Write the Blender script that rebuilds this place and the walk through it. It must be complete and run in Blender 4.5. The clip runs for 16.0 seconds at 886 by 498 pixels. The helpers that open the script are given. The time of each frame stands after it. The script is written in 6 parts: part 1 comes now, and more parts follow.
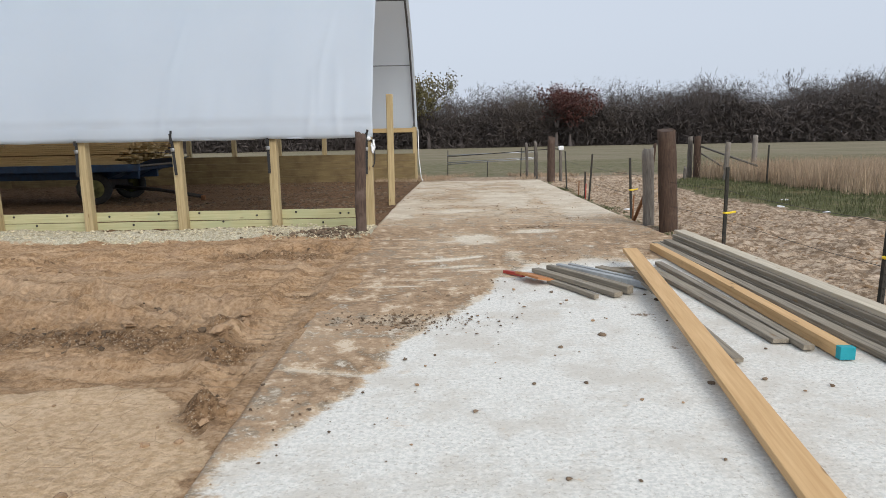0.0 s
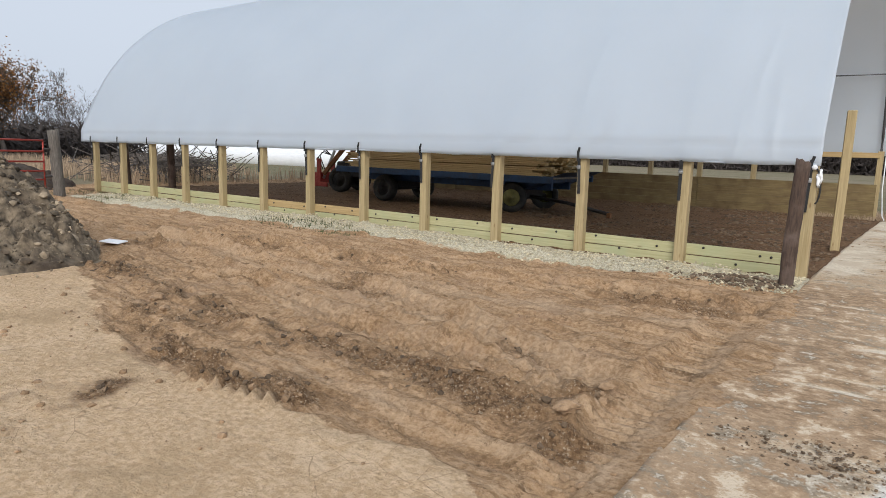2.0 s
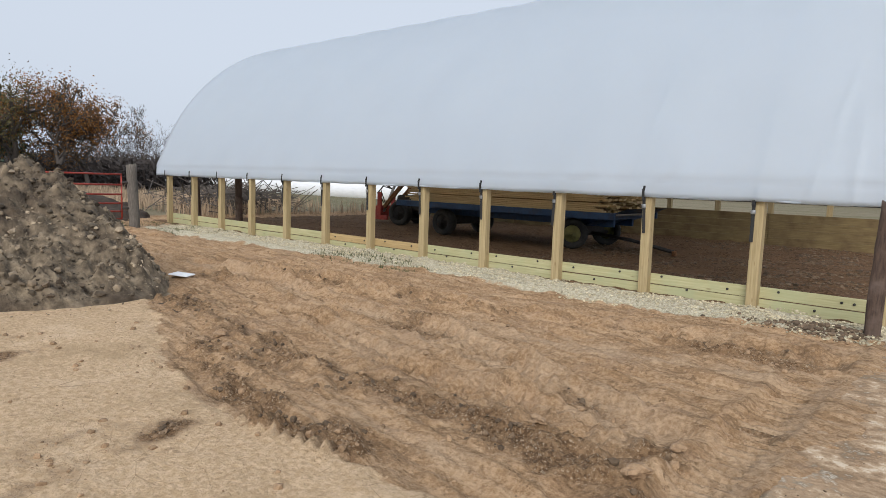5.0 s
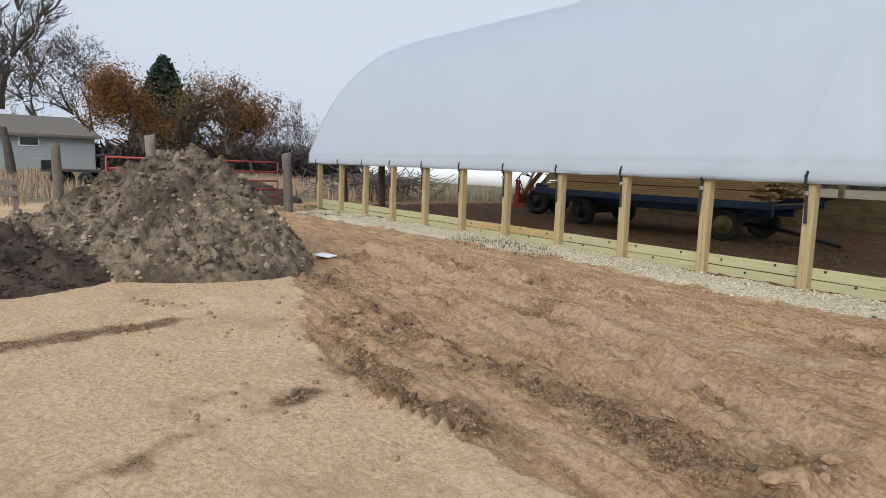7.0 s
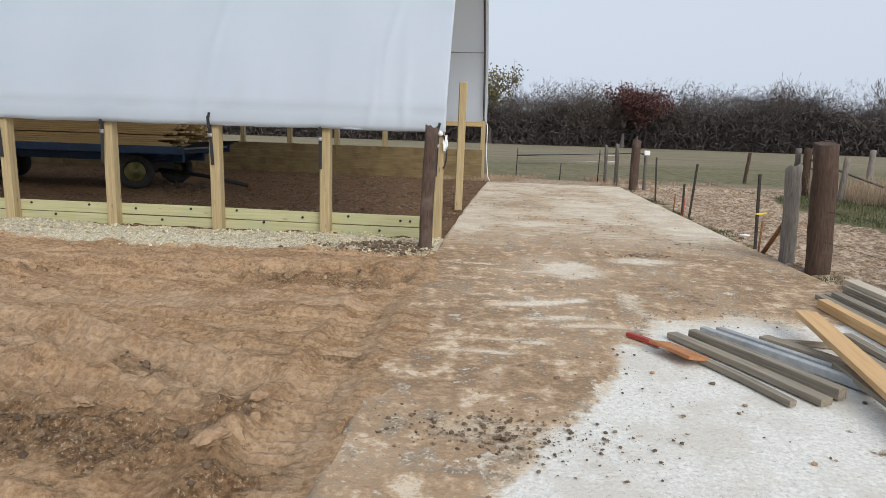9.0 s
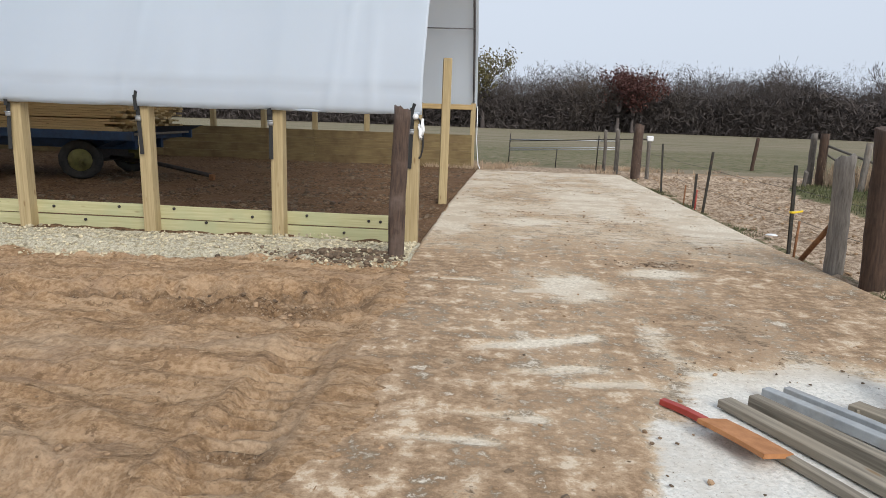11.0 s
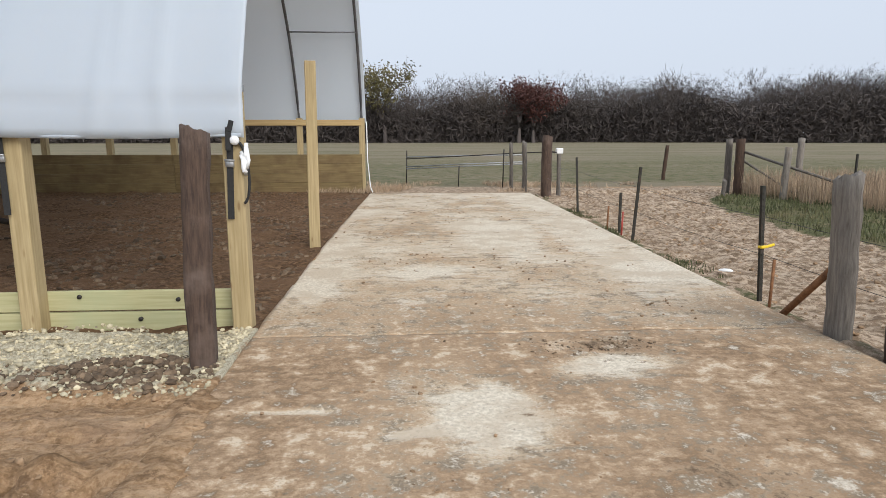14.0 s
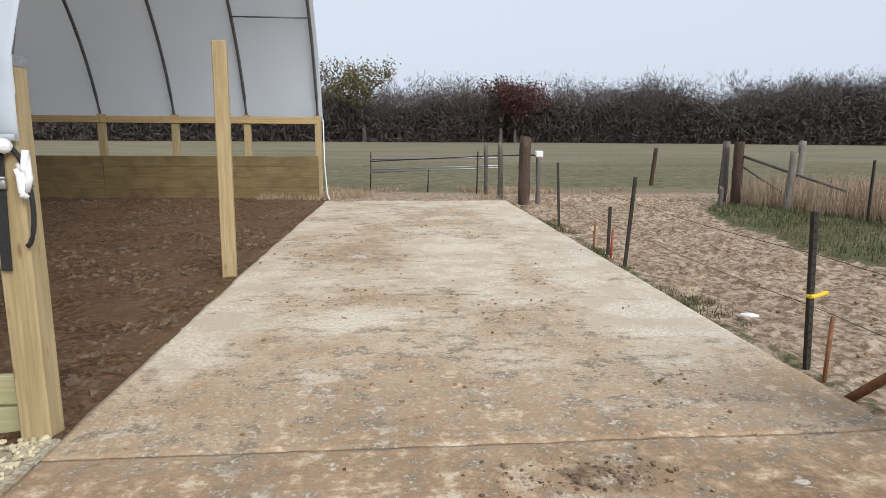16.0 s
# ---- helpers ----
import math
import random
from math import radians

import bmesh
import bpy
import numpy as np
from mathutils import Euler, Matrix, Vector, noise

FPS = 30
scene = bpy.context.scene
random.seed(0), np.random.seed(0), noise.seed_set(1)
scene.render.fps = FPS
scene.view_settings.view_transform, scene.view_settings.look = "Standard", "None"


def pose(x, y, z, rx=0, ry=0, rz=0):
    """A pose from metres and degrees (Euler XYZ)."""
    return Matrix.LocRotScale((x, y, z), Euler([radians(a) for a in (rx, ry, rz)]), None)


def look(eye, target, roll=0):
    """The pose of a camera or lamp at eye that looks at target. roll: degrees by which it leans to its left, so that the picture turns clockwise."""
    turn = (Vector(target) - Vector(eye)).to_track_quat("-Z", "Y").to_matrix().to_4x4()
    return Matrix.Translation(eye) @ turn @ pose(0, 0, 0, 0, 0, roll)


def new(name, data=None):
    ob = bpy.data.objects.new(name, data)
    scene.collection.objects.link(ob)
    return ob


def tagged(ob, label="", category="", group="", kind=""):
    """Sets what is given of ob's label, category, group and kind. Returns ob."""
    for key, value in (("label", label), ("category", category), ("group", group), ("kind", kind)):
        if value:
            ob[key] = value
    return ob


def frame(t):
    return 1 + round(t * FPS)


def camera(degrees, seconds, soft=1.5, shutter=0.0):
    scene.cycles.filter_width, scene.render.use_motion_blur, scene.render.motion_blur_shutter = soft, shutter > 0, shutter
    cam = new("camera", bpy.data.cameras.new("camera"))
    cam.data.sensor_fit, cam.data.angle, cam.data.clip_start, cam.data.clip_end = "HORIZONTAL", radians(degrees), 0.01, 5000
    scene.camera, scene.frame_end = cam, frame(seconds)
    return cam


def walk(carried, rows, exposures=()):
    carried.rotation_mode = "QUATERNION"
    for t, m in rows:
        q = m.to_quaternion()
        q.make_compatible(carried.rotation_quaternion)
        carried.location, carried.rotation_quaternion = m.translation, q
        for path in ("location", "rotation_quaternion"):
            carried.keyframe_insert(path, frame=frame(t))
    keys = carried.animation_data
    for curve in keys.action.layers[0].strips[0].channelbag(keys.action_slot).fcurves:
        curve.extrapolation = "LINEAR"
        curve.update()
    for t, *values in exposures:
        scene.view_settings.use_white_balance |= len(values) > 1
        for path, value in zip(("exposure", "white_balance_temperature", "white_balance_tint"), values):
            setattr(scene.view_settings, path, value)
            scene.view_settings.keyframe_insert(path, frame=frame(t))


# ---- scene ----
cam = camera(69.3, 16.0, soft=0.85)
PATH = [
    (0, (-0.458, -0.002, 1.378), (-0.472, 1.969, 1.038), -1.1),
    (0.5, (-0.574, 0.252, 1.431), (-0.845, 2.201, 1.071), 3.7),
    (1, (-0.662, 0.549, 1.429), (-1.008, 2.489, 1.088), 4.1),
    (1.5, (-0.75, 0.845, 1.441), (-1.548, 2.638, 1.057), 1.7),
    (2, (-0.633, 1.168, 1.477), (-1.8, 2.763, 1.172), 1.7),
    (2.5, (-0.671, 1.172, 1.499), (-1.898, 2.729, 1.234), 1.2),
    (3, (-0.709, 1.158, 1.518), (-1.963, 2.7, 1.297), 2.0),
    (5.5, (-0.72, 1.241, 1.566), (-2.075, 2.695, 1.339), 1.8),
    (6, (-0.716, 1.245, 1.542), (-2.133, 2.633, 1.285), 1.8),
    (6.5, (-0.715, 1.316, 1.523), (-2.212, 2.62, 1.278), 1.8),
    (7, (-0.692, 1.346, 1.51), (-2.295, 2.513, 1.249), 1.8),
    (7.5, (-0.669, 1.339, 1.471), (-2.114, 2.695, 1.195), 3.2),
    (8, (-0.64, 1.449, 1.412), (-1.572, 3.189, 1.089), 1.1),
    (8.5, (-0.847, 1.562, 1.35), (-1.198, 3.512, 1.077), 1.8),
    (9, (-0.845, 1.833, 1.435), (-1.018, 3.792, 1.073), 1.9),
    (11.5, (-0.781, 3.647, 1.42), (-0.918, 5.6, 1.012), 2.0),
    (12, (-0.775, 4.009, 1.46), (-0.606, 5.975, 1.135), 4.1),
    (12.5, (-0.721, 4.381, 1.466), (-0.857, 6.347, 1.127), 1.9),
    (13, (-0.69, 4.758, 1.443), (-0.758, 6.724, 1.085), 2.5),
    (13.5, (-0.66, 5.161, 1.502), (-0.396, 7.118, 1.187), 3.7),
    (14, (-0.49, 5.601, 1.461), (-0.368, 7.565, 1.1), 0.0),
    (14.5, (-0.387, 6.016, 1.481), (-0.148, 7.969, 1.122), 3.3),
    (15, (-0.313, 6.502, 1.513), (0.023, 8.442, 1.162), 1.8),
    (15.5, (-0.169, 6.892, 1.459), (-0.103, 8.856, 1.087), -2.4),
    (16, (-0.02, 7.279, 1.477), (0.156, 9.238, 1.114), 0.4),
]
walk(cam, [(t, look(eye, target, roll)) for t, eye, target, roll in PATH],
     exposures=((0.0, -0.03), (1.5, 0.0), (9.0, 0.0), (12.0, 0.1), (16.0, 0.13)))

# ---- light ----
sky_world = bpy.data.worlds.new("overcast_sky")
scene.world = sky_world
sky_world.use_nodes = True
wn, wl = sky_world.node_tree.nodes, sky_world.node_tree.links
wn.clear()
sky = wn.new("ShaderNodeTexSky")
sky.sky_type, sky.sun_disc = "NISHITA", False
sky.sun_elevation, sky.sun_rotation = radians(35), radians(151)
sky.air_density, sky.dust_density, sky.ozone_density = 1.2, 4.0, 1.0
grey = wn.new("ShaderNodeHueSaturation")
grey.inputs["Saturation"].default_value = 0.30
wl.new(sky.outputs[0], grey.inputs["Color"])
# a cloud deck evens the sky out
deck = wn.new("ShaderNodeMix")
deck.data_type = "RGBA"
deck.inputs[0].default_value = 0.8
deck.inputs[7].default_value = (6.2, 6.95, 8.15, 1)
wl.new(grey.outputs[0], deck.inputs[6])
wbg, wout = wn.new("ShaderNodeBackground"), wn.new("ShaderNodeOutputWorld")
wbg.inputs["Strength"].default_value = 0.112
wl.new(deck.outputs[2], wbg.inputs["Color"])
wl.new(wbg.outputs[0], wout.inputs["Surface"])
sun = new("sun", bpy.data.lights.new("sun", "SUN"))
sun.data.energy, sun.data.angle, sun.data.color = 2.35, radians(34), (1.0, 0.96, 0.9)
sun.matrix_world = look((11, -20, 16), (0, 0, 0))


# ---- materials ----
def material(name):
    m = bpy.data.materials.new(name)
    m.use_nodes = True
    nt = m.node_tree
    return m, nt, nt.nodes["Principled BSDF"]


def node(nt, kind, **inputs):
    n = nt.nodes.new(kind)
    for k, v in inputs.items():
        n.inputs[k].default_value = v
    return n


def coords(nt, scale=(1, 1, 1), where="Object", vary=True):
    tc = nt.nodes.new("ShaderNodeTexCoord")
    mp = nt.nodes.new("ShaderNodeMapping")
    mp.inputs["Scale"].default_value = scale
    nt.links.new(tc.outputs[where], mp.inputs["Vector"])
    if vary:
        oi = nt.nodes.new("ShaderNodeObjectInfo")
        mul = nt.nodes.new("ShaderNodeMath")
        mul.operation = "MULTIPLY"
        mul.inputs[1].default_value = 37.0
        nt.links.new(oi.outputs["Random"], mul.inputs[0])
        nt.links.new(mul.outputs[0], mp.inputs["Location"])
    return mp.outputs[0]


def noise_tex(nt, vec, scale, detail=6, rough=0.6):
    n = node(nt, "ShaderNodeTexNoise", Scale=scale, Detail=detail, Roughness=rough)
    nt.links.new(vec, n.inputs["Vector"])
    return n.outputs["Fac"]


def ramp(nt, fac, stops):
    r = nt.nodes.new("ShaderNodeValToRGB")
    els = r.color_ramp.elements
    while len(els) < len(stops):
        els.new(0.5)
    for e, (p, c) in zip(els, stops):
        e.position, e.color = p, (*c, 1)
    nt.links.new(fac, r.inputs["Fac"])
    return r.outputs["Color"]


def mix(nt, fac, a, b, how="MIX"):
    m = nt.nodes.new("ShaderNodeMix")
    m.data_type, m.blend_type = "RGBA", how
    for sock, v in ((0, fac), (6, a), (7, b)):
        if isinstance(v, (float, int)):
            m.inputs[sock].default_value = v
        elif isinstance(v, tuple):
            m.inputs[sock].default_value = (*v, 1)
        else:
            nt.links.new(v, m.inputs[sock])
    return m.outputs[2]


def bump(nt, bsdf, height, strength=0.4, distance=0.01):
    b = node(nt, "ShaderNodeBump", Strength=strength, Distance=distance)
    nt.links.new(height, b.inputs["Height"])
    nt.links.new(b.outputs[0], bsdf.inputs["Normal"])


def surface(name, dark, light, scale=12, stretch=(1, 1, 1), roughness=0.8, stain=None, stain_scale=1.5, stain_cover=0.55,
            bumps=0.4, depth=0.006, metallic=0.0, island=0.0, where="Object"):
    """A two-scale procedural surface: grain from dark to light, and larger stains."""
    m, nt, b = material(name)
    v = coords(nt, stretch, where)
    fine = noise_tex(nt, v, scale, 8, 0.65)
    col = ramp(nt, fine, ((0.3, dark), (0.7, light)))
    if stain:
        v2 = coords(nt, (1, 1, 1), where)
        blot = ramp(nt, noise_tex(nt, v2, stain_scale, 5, 0.6), ((stain_cover, (0, 0, 0)), (min(stain_cover + 0.22, 1), (1, 1, 1))))
        col = mix(nt, blot, col, stain)
    if island:
        g = nt.nodes.new("ShaderNodeNewGeometry")
        tone = ramp(nt, g.outputs["Random Per Island"], ((0.0, (1 - island,) * 3), (1.0, (1 + island * 0.6,) * 3)))
        col = mix(nt, 1.0, col, tone, "MULTIPLY")
    nt.links.new(col, b.inputs["Base Color"])
    b.inputs["Roughness"].default_value, b.inputs["Metallic"].default_value = roughness, metallic
    if bumps:
        bump(nt, b, fine, bumps, depth)
    return m


def lumber(name, dark, light, knot=(0.2, 0.12, 0.05), axis=2, stain=None):
    """Sawn timber with grain along one axis, knots and blotches."""
    s = [22, 22, 22]
    s[axis] = 0.9
    m, nt, b = material(name)
    v = coords(nt, tuple(s))
    g = noise_tex(nt, v, 2.2, 6, 0.6)
    col = ramp(nt, g, ((0.28, dark), (0.5, tuple((a + c) / 2 for a, c in zip(dark, light))), (0.72, light)))
    k = [9, 9, 9]
    k[axis] = 2.6
    vo = node(nt, "ShaderNodeTexVoronoi", Scale=1.0)
    nt.links.new(coords(nt, tuple(k)), vo.inputs["Vector"])
    col = mix(nt, ramp(nt, vo.outputs["Distance"], ((0.05, (0.8,) * 3), (0.13, (0, 0, 0)))), col, knot)
    if stain:
        blot = ramp(nt, noise_tex(nt, coords(nt), 2.0, 4), ((0.45, (0, 0, 0)), (0.7, (0.75,) * 3)))
        col = mix(nt, blot, col, stain)
    nt.links.new(col, b.inputs["Base Color"])
    b.inputs["Roughness"].default_value = 0.78
    bump(nt, b, g, 0.35, 0.004)
    return m


M = {}
M["pine_post"] = lumber("pine_post", (0.30, 0.225, 0.11), (0.48, 0.38, 0.215))
M["green_board"] = lumber("green_board", (0.36, 0.34, 0.17), (0.52, 0.49, 0.29), axis=0, stain=(0.38, 0.40, 0.23))
M["tan_board"] = lumber("tan_board", (0.36, 0.25, 0.11), (0.52, 0.38, 0.19), axis=0)
M["old_wall_board"] = lumber("old_wall_board", (0.13, 0.09, 0.038), (0.25, 0.185, 0.085), axis=0, stain=(0.10, 0.062, 0.028))
M["new_plank"] = lumber("new_plank", (0.50, 0.30, 0.13), (0.64, 0.42, 0.21), axis=1)
M["grey_plank"] = lumber("grey_plank", (0.12, 0.10, 0.075), (0.35, 0.305, 0.235), axis=1, stain=(0.27, 0.225, 0.165))
M["pale_plank"] = lumber("pale_plank", (0.42, 0.36, 0.27), (0.62, 0.55, 0.43), axis=1)
M["creosote"] = surface("creosote", (0.035, 0.022, 0.017), (0.11, 0.07, 0.05), 6, (9, 9, 1), 0.85, (0.15, 0.11, 0.09), 3, 0.52, 0.7, 0.012)
M["brown_pole"] = surface("brown_pole", (0.03, 0.017, 0.011), (0.095, 0.055, 0.035), 6, (9, 9, 1), 0.85, (0.12, 0.085, 0.058), 3, 0.6, 0.7, 0.012)
M["grey_wood"] = surface("grey_wood", (0.12, 0.105, 0.09), (0.29, 0.26, 0.225), 6, (9, 9, 1), 0.9, (0.22, 0.16, 0.10), 3, 0.6, 0.7, 0.01)
M["dark_grey_wood"] = surface("dark_grey_wood", (0.07, 0.06, 0.05), (0.19, 0.17, 0.15), 6, (9, 9, 1), 0.9, None, 3, 0.6, 0.7, 0.01)
M["steel_post"] = surface("steel_post", (0.012, 0.014, 0.010), (0.04, 0.032, 0.024), 20, (1, 1, 1), 0.7, (0.10, 0.05, 0.03), 9, 0.6, 0.3, 0.002)
M["galvanised"] = surface("galvanised", (0.30, 0.31, 0.32), (0.46, 0.47, 0.48), 30, (1, 1, 1), 0.45, None, 3, 0.6, 0.1, 0.001, 0.8)
M["hoop_steel"] = surface("hoop_steel", (0.10, 0.10, 0.11), (0.20, 0.20, 0.21), 30, (1, 1, 1), 0.5, None, 3, 0.6, 0.1, 0.001, 0.6)
M["black_webbing"] = surface("black_webbing", (0.012, 0.012, 0.013), (0.03, 0.03, 0.03), 90, (1, 1, 1), 0.8)
M["white_plastic"] = surface("white_plastic", (0.72, 0.73, 0.74), (0.82, 0.83, 0.84), 8, (1, 1, 1), 0.4)
M["yellow_plastic"] = surface("yellow_plastic", (0.75, 0.52, 0.02), (0.85, 0.63, 0.04), 8, (1, 1, 1), 0.5)
M["red_paint"] = surface("red_paint", (0.30, 0.035, 0.025), (0.42, 0.06, 0.04), 9, (1, 1, 1), 0.5, (0.22, 0.07, 0.04), 5, 0.6)
M["teal_paint"] = surface("teal_paint", (0.0, 0.22, 0.27), (0.01, 0.32, 0.38), 9, (1, 1, 1), 0.6)
M["blue_paint"] = surface("blue_paint", (0.008, 0.026, 0.065), (0.016, 0.058, 0.14), 7, (1, 1, 1), 0.55, (0.035, 0.03, 0.025), 2.5, 0.55)
M["rubber"] = surface("rubber", (0.015, 0.015, 0.015), (0.04, 0.037, 0.033), 14, (1, 1, 1), 0.85)
M["cream_rim"] = surface("cream_rim", (0.16, 0.16, 0.05), (0.27, 0.25, 0.09), 12, (1, 1, 1), 0.6, (0.06, 0.05, 0.03), 6, 0.5)
M["dark_steel"] = surface("dark_steel", (0.02, 0.02, 0.02), (0.06, 0.05, 0.045), 14, (1, 1, 1), 0.6, (0.12, 0.06, 0.03), 5, 0.6, 0.3, 0.002, 0.4)
M["rust"] = surface("rust", (0.12, 0.05, 0.02), (0.30, 0.14, 0.06), 18, (1, 1, 1), 0.85)
M["silage_film"] = surface("silage_film", (0.72, 0.74, 0.77), (0.84, 0.85, 0.87), 2, (1, 4, 4), 0.45)
M["siding"] = surface("siding", (0.30, 0.34, 0.35), (0.37, 0.41, 0.42), 3, (1, 1, 6), 0.7)
M["shingles"] = surface("shingles", (0.10, 0.095, 0.085), (0.20, 0.18, 0.16), 14, (1, 1, 1), 0.9)
M["dark_glass"] = surface("dark_glass", (0.02, 0.025, 0.03), (0.04, 0.045, 0.05), 2, (1, 1, 1), 0.1, None, 1, .5, 0)
M["stone"] = surface("stone", (0.42, 0.36, 0.235), (0.64, 0.57, 0.41), 30, (1, 1, 1), 0.9, None, 1, .5, 0.3, 0.003, 0, 0.45)
M["clod"] = surface("clod", (0.21, 0.13, 0.072), (0.42, 0.285, 0.172), 30, (1, 1, 1), 0.95, None, 1, .5, 0.6, 0.006, 0, 0.35)
M["dark_heap"] = surface("dark_heap", (0.028, 0.018, 0.012), (0.105, 0.072, 0.05), 6, (1, 1, 1), 0.95, (0.16, 0.12, 0.09), 1.5, 0.60, 1.0, 0.05, 0, 0.4)
M["moist_clod"] = surface("moist_clod", (0.09, 0.058, 0.034), (0.22, 0.15, 0.092), 30, (1, 1, 1), 0.9, None, 1, .5, 0.6, 0.006, 0, 0.5)
M["dark_clod"] = surface("dark_clod", (0.09, 0.062, 0.04), (0.22, 0.155, 0.10), 30, (1, 1, 1), 0.95, None, 1, .5, 0.6, 0.006, 0, 0.5)
M["heap"] = surface("heap", (0.016, 0.010, 0.006), (0.34, 0.265, 0.18), 6, (1, 1, 1), 0.95, (0.045, 0.028, 0.017), 0.8, 0.47, 1.0, 0.06)
M["heap_clod"] = surface("heap_clod", (0.03, 0.02, 0.013), (0.50, 0.40, 0.28), 3, (1, 1, 1), 0.95, (0.05, 0.032, 0.02), 0.6, 0.46, 0.7, 0.02, 0, 0.7)
M["bark"] = surface("bark", (0.055, 0.045, 0.04), (0.13, 0.11, 0.095), 5, (4, 4, 1), 0.95, None, 1, .5, 0.5, 0.02)
M["far_bark"] = surface("far_bark", (0.068, 0.056, 0.052), (0.112, 0.095, 0.087), 0.05, (1, 1, 1), 0.95, (0.098, 0.076, 0.06), 0.03, 0.5, 0, 0, 0, 0.2)
M["brush"] = surface("brush", (0.05, 0.041, 0.038), (0.088, 0.073, 0.067), 0.06, (1, 1, 1), 0.95, (0.06, 0.054, 0.036), 0.04, 0.55, 0, 0, 0, 0.25)
M["leaf_orange"] = surface("leaf_orange", (0.20, 0.08, 0.02), (0.38, 0.17, 0.045), 0.6, (1, 1, 1), 0.8, (0.15, 0.095, 0.04), 0.35, 0.48, 0, 0, 0, 0.5)
M["leaf_red"] = surface("leaf_red", (0.075, 0.028, 0.024), (0.12, 0.045, 0.035), 0.4, (1, 1, 1), 0.8, None, 1, .5, 0, 0, 0, 0.4)
M["leaf_olive"] = surface("leaf_olive", (0.10, 0.09, 0.035), (0.17, 0.14, 0.055), 0.4, (1, 1, 1), 0.8, None, 1, .5, 0, 0, 0, 0.4)
M["needle"] = surface("needle", (0.018, 0.035, 0.022), (0.04, 0.07, 0.04), 0.6, (1, 1, 1), 0.8, None, 1, .5, 0, 0, 0, 0.4)
M["grass"] = surface("grass", (0.055, 0.07, 0.024), (0.12, 0.125, 0.05), 0.8, (1, 1, 1), 0.8, (0.20, 0.165, 0.085), 0.9, 0.5, 0, 0, 0, 0.45)
M["dry_grass"] = surface("dry_grass", (0.33, 0.235, 0.155), (0.50, 0.385, 0.27), 0.8, (1, 1, 1), 0.85, (0.27, 0.19, 0.13), 0.7, 0.55, 0, 0, 0, 0.4)


def fabric_material():
    m, nt, b = material("barn_film")
    v = coords(nt, (1, 1, 1), vary=False)
    col = ramp(nt, noise_tex(nt, v, 0.8, 4), ((0.3, (0.63, 0.745, 0.885)), (0.7, (0.67, 0.785, 0.925))))
    nt.links.new(col, b.inputs["Base Color"])
    b.inputs["Roughness"].default_value = 0.5
    weave = noise_tex(nt, v, 3.0, 5)
    bump(nt, b, weave, 0.12, 0.02)
    tr = node(nt, "ShaderNodeBsdfTranslucent", Color=(0.90, 0.85, 0.79, 1))
    mx = nt.nodes.new("ShaderNodeMixShader")
    mx.inputs[0].default_value = 0.55
    nt.links.new(b.outputs[0], mx.inputs[1])
    nt.links.new(tr.outputs[0], mx.inputs[2])
    nt.links.new(mx.outputs[0], nt.nodes["Material Output"].inputs["Surface"])
    return m


M["film"] = fabric_material()


def attribute(nt, name):
    a = nt.nodes.new("ShaderNodeAttribute")
    a.attribute_name = name
    s = nt.nodes.new("ShaderNodeSeparateColor")
    nt.links.new(a.outputs["Color"], s.inputs[0])
    return s.outputs


def ragged(nt, weight, wobble, low=0.42, high=0.58):
    """A soft mask broken up by noise, so that zones meet in an uneven line."""
    add = nt.nodes.new("ShaderNodeMath")
    add.operation = "MULTIPLY_ADD"
    nt.links.new(wobble, add.inputs[0])
    add.inputs[1].default_value = 1.7
    nt.links.new(weight, add.inputs[2])
    sub = nt.nodes.new("ShaderNodeMath")
    sub.operation = "SUBTRACT"
    nt.links.new(add.outputs[0], sub.inputs[0])
    sub.inputs[1].default_value = 0.85
    return ramp(nt, sub.outputs[0], ((low, (0, 0, 0)), (high, (1, 1, 1))))


def grain(nt, vec, low, high, scale=30.0, spread=0.08):
    """A soil's colour from dark to light crumbs."""
    return ramp(nt, noise_tex(nt, vec, scale, 7, 0.7), ((0.5 - spread, low), (0.5 + spread, high)))


def punch(nt, fac, gain=1.9):
    """The same noise with more contrast about its middle."""
    n = nt.nodes.new("ShaderNodeMath")
    n.operation, n.use_clamp = "MULTIPLY_ADD", True
    nt.links.new(fac, n.inputs[0])
    n.inputs[1].default_value, n.inputs[2].default_value = gain, 0.5 - 0.5 * gain
    return n.outputs[0]


def soft(nt, fac, a, b, top=1.0):
    """A grey mask that rises (or falls, where a > b) between two values."""
    if a < b:
        return ramp(nt, fac, ((a, (0, 0, 0)), (b, (top,) * 3)))
    return ramp(nt, fac, ((b, (top,) * 3), (a, (0, 0, 0))))


def relief(nt, bsdf, vec, layers):
    """Bump from several noises, each (scale, detail, strength, depth), one on top of the other."""
    last = None
    for scale, detail, strength, depth in layers:
        b = node(nt, "ShaderNodeBump", Strength=strength, Distance=depth)
        nt.links.new(noise_tex(nt, vec, scale, detail, 0.65), b.inputs["Height"])
        if last is not None:
            nt.links.new(last, b.inputs["Normal"])
        last = b.outputs[0]
    nt.links.new(last, bsdf.inputs["Normal"])


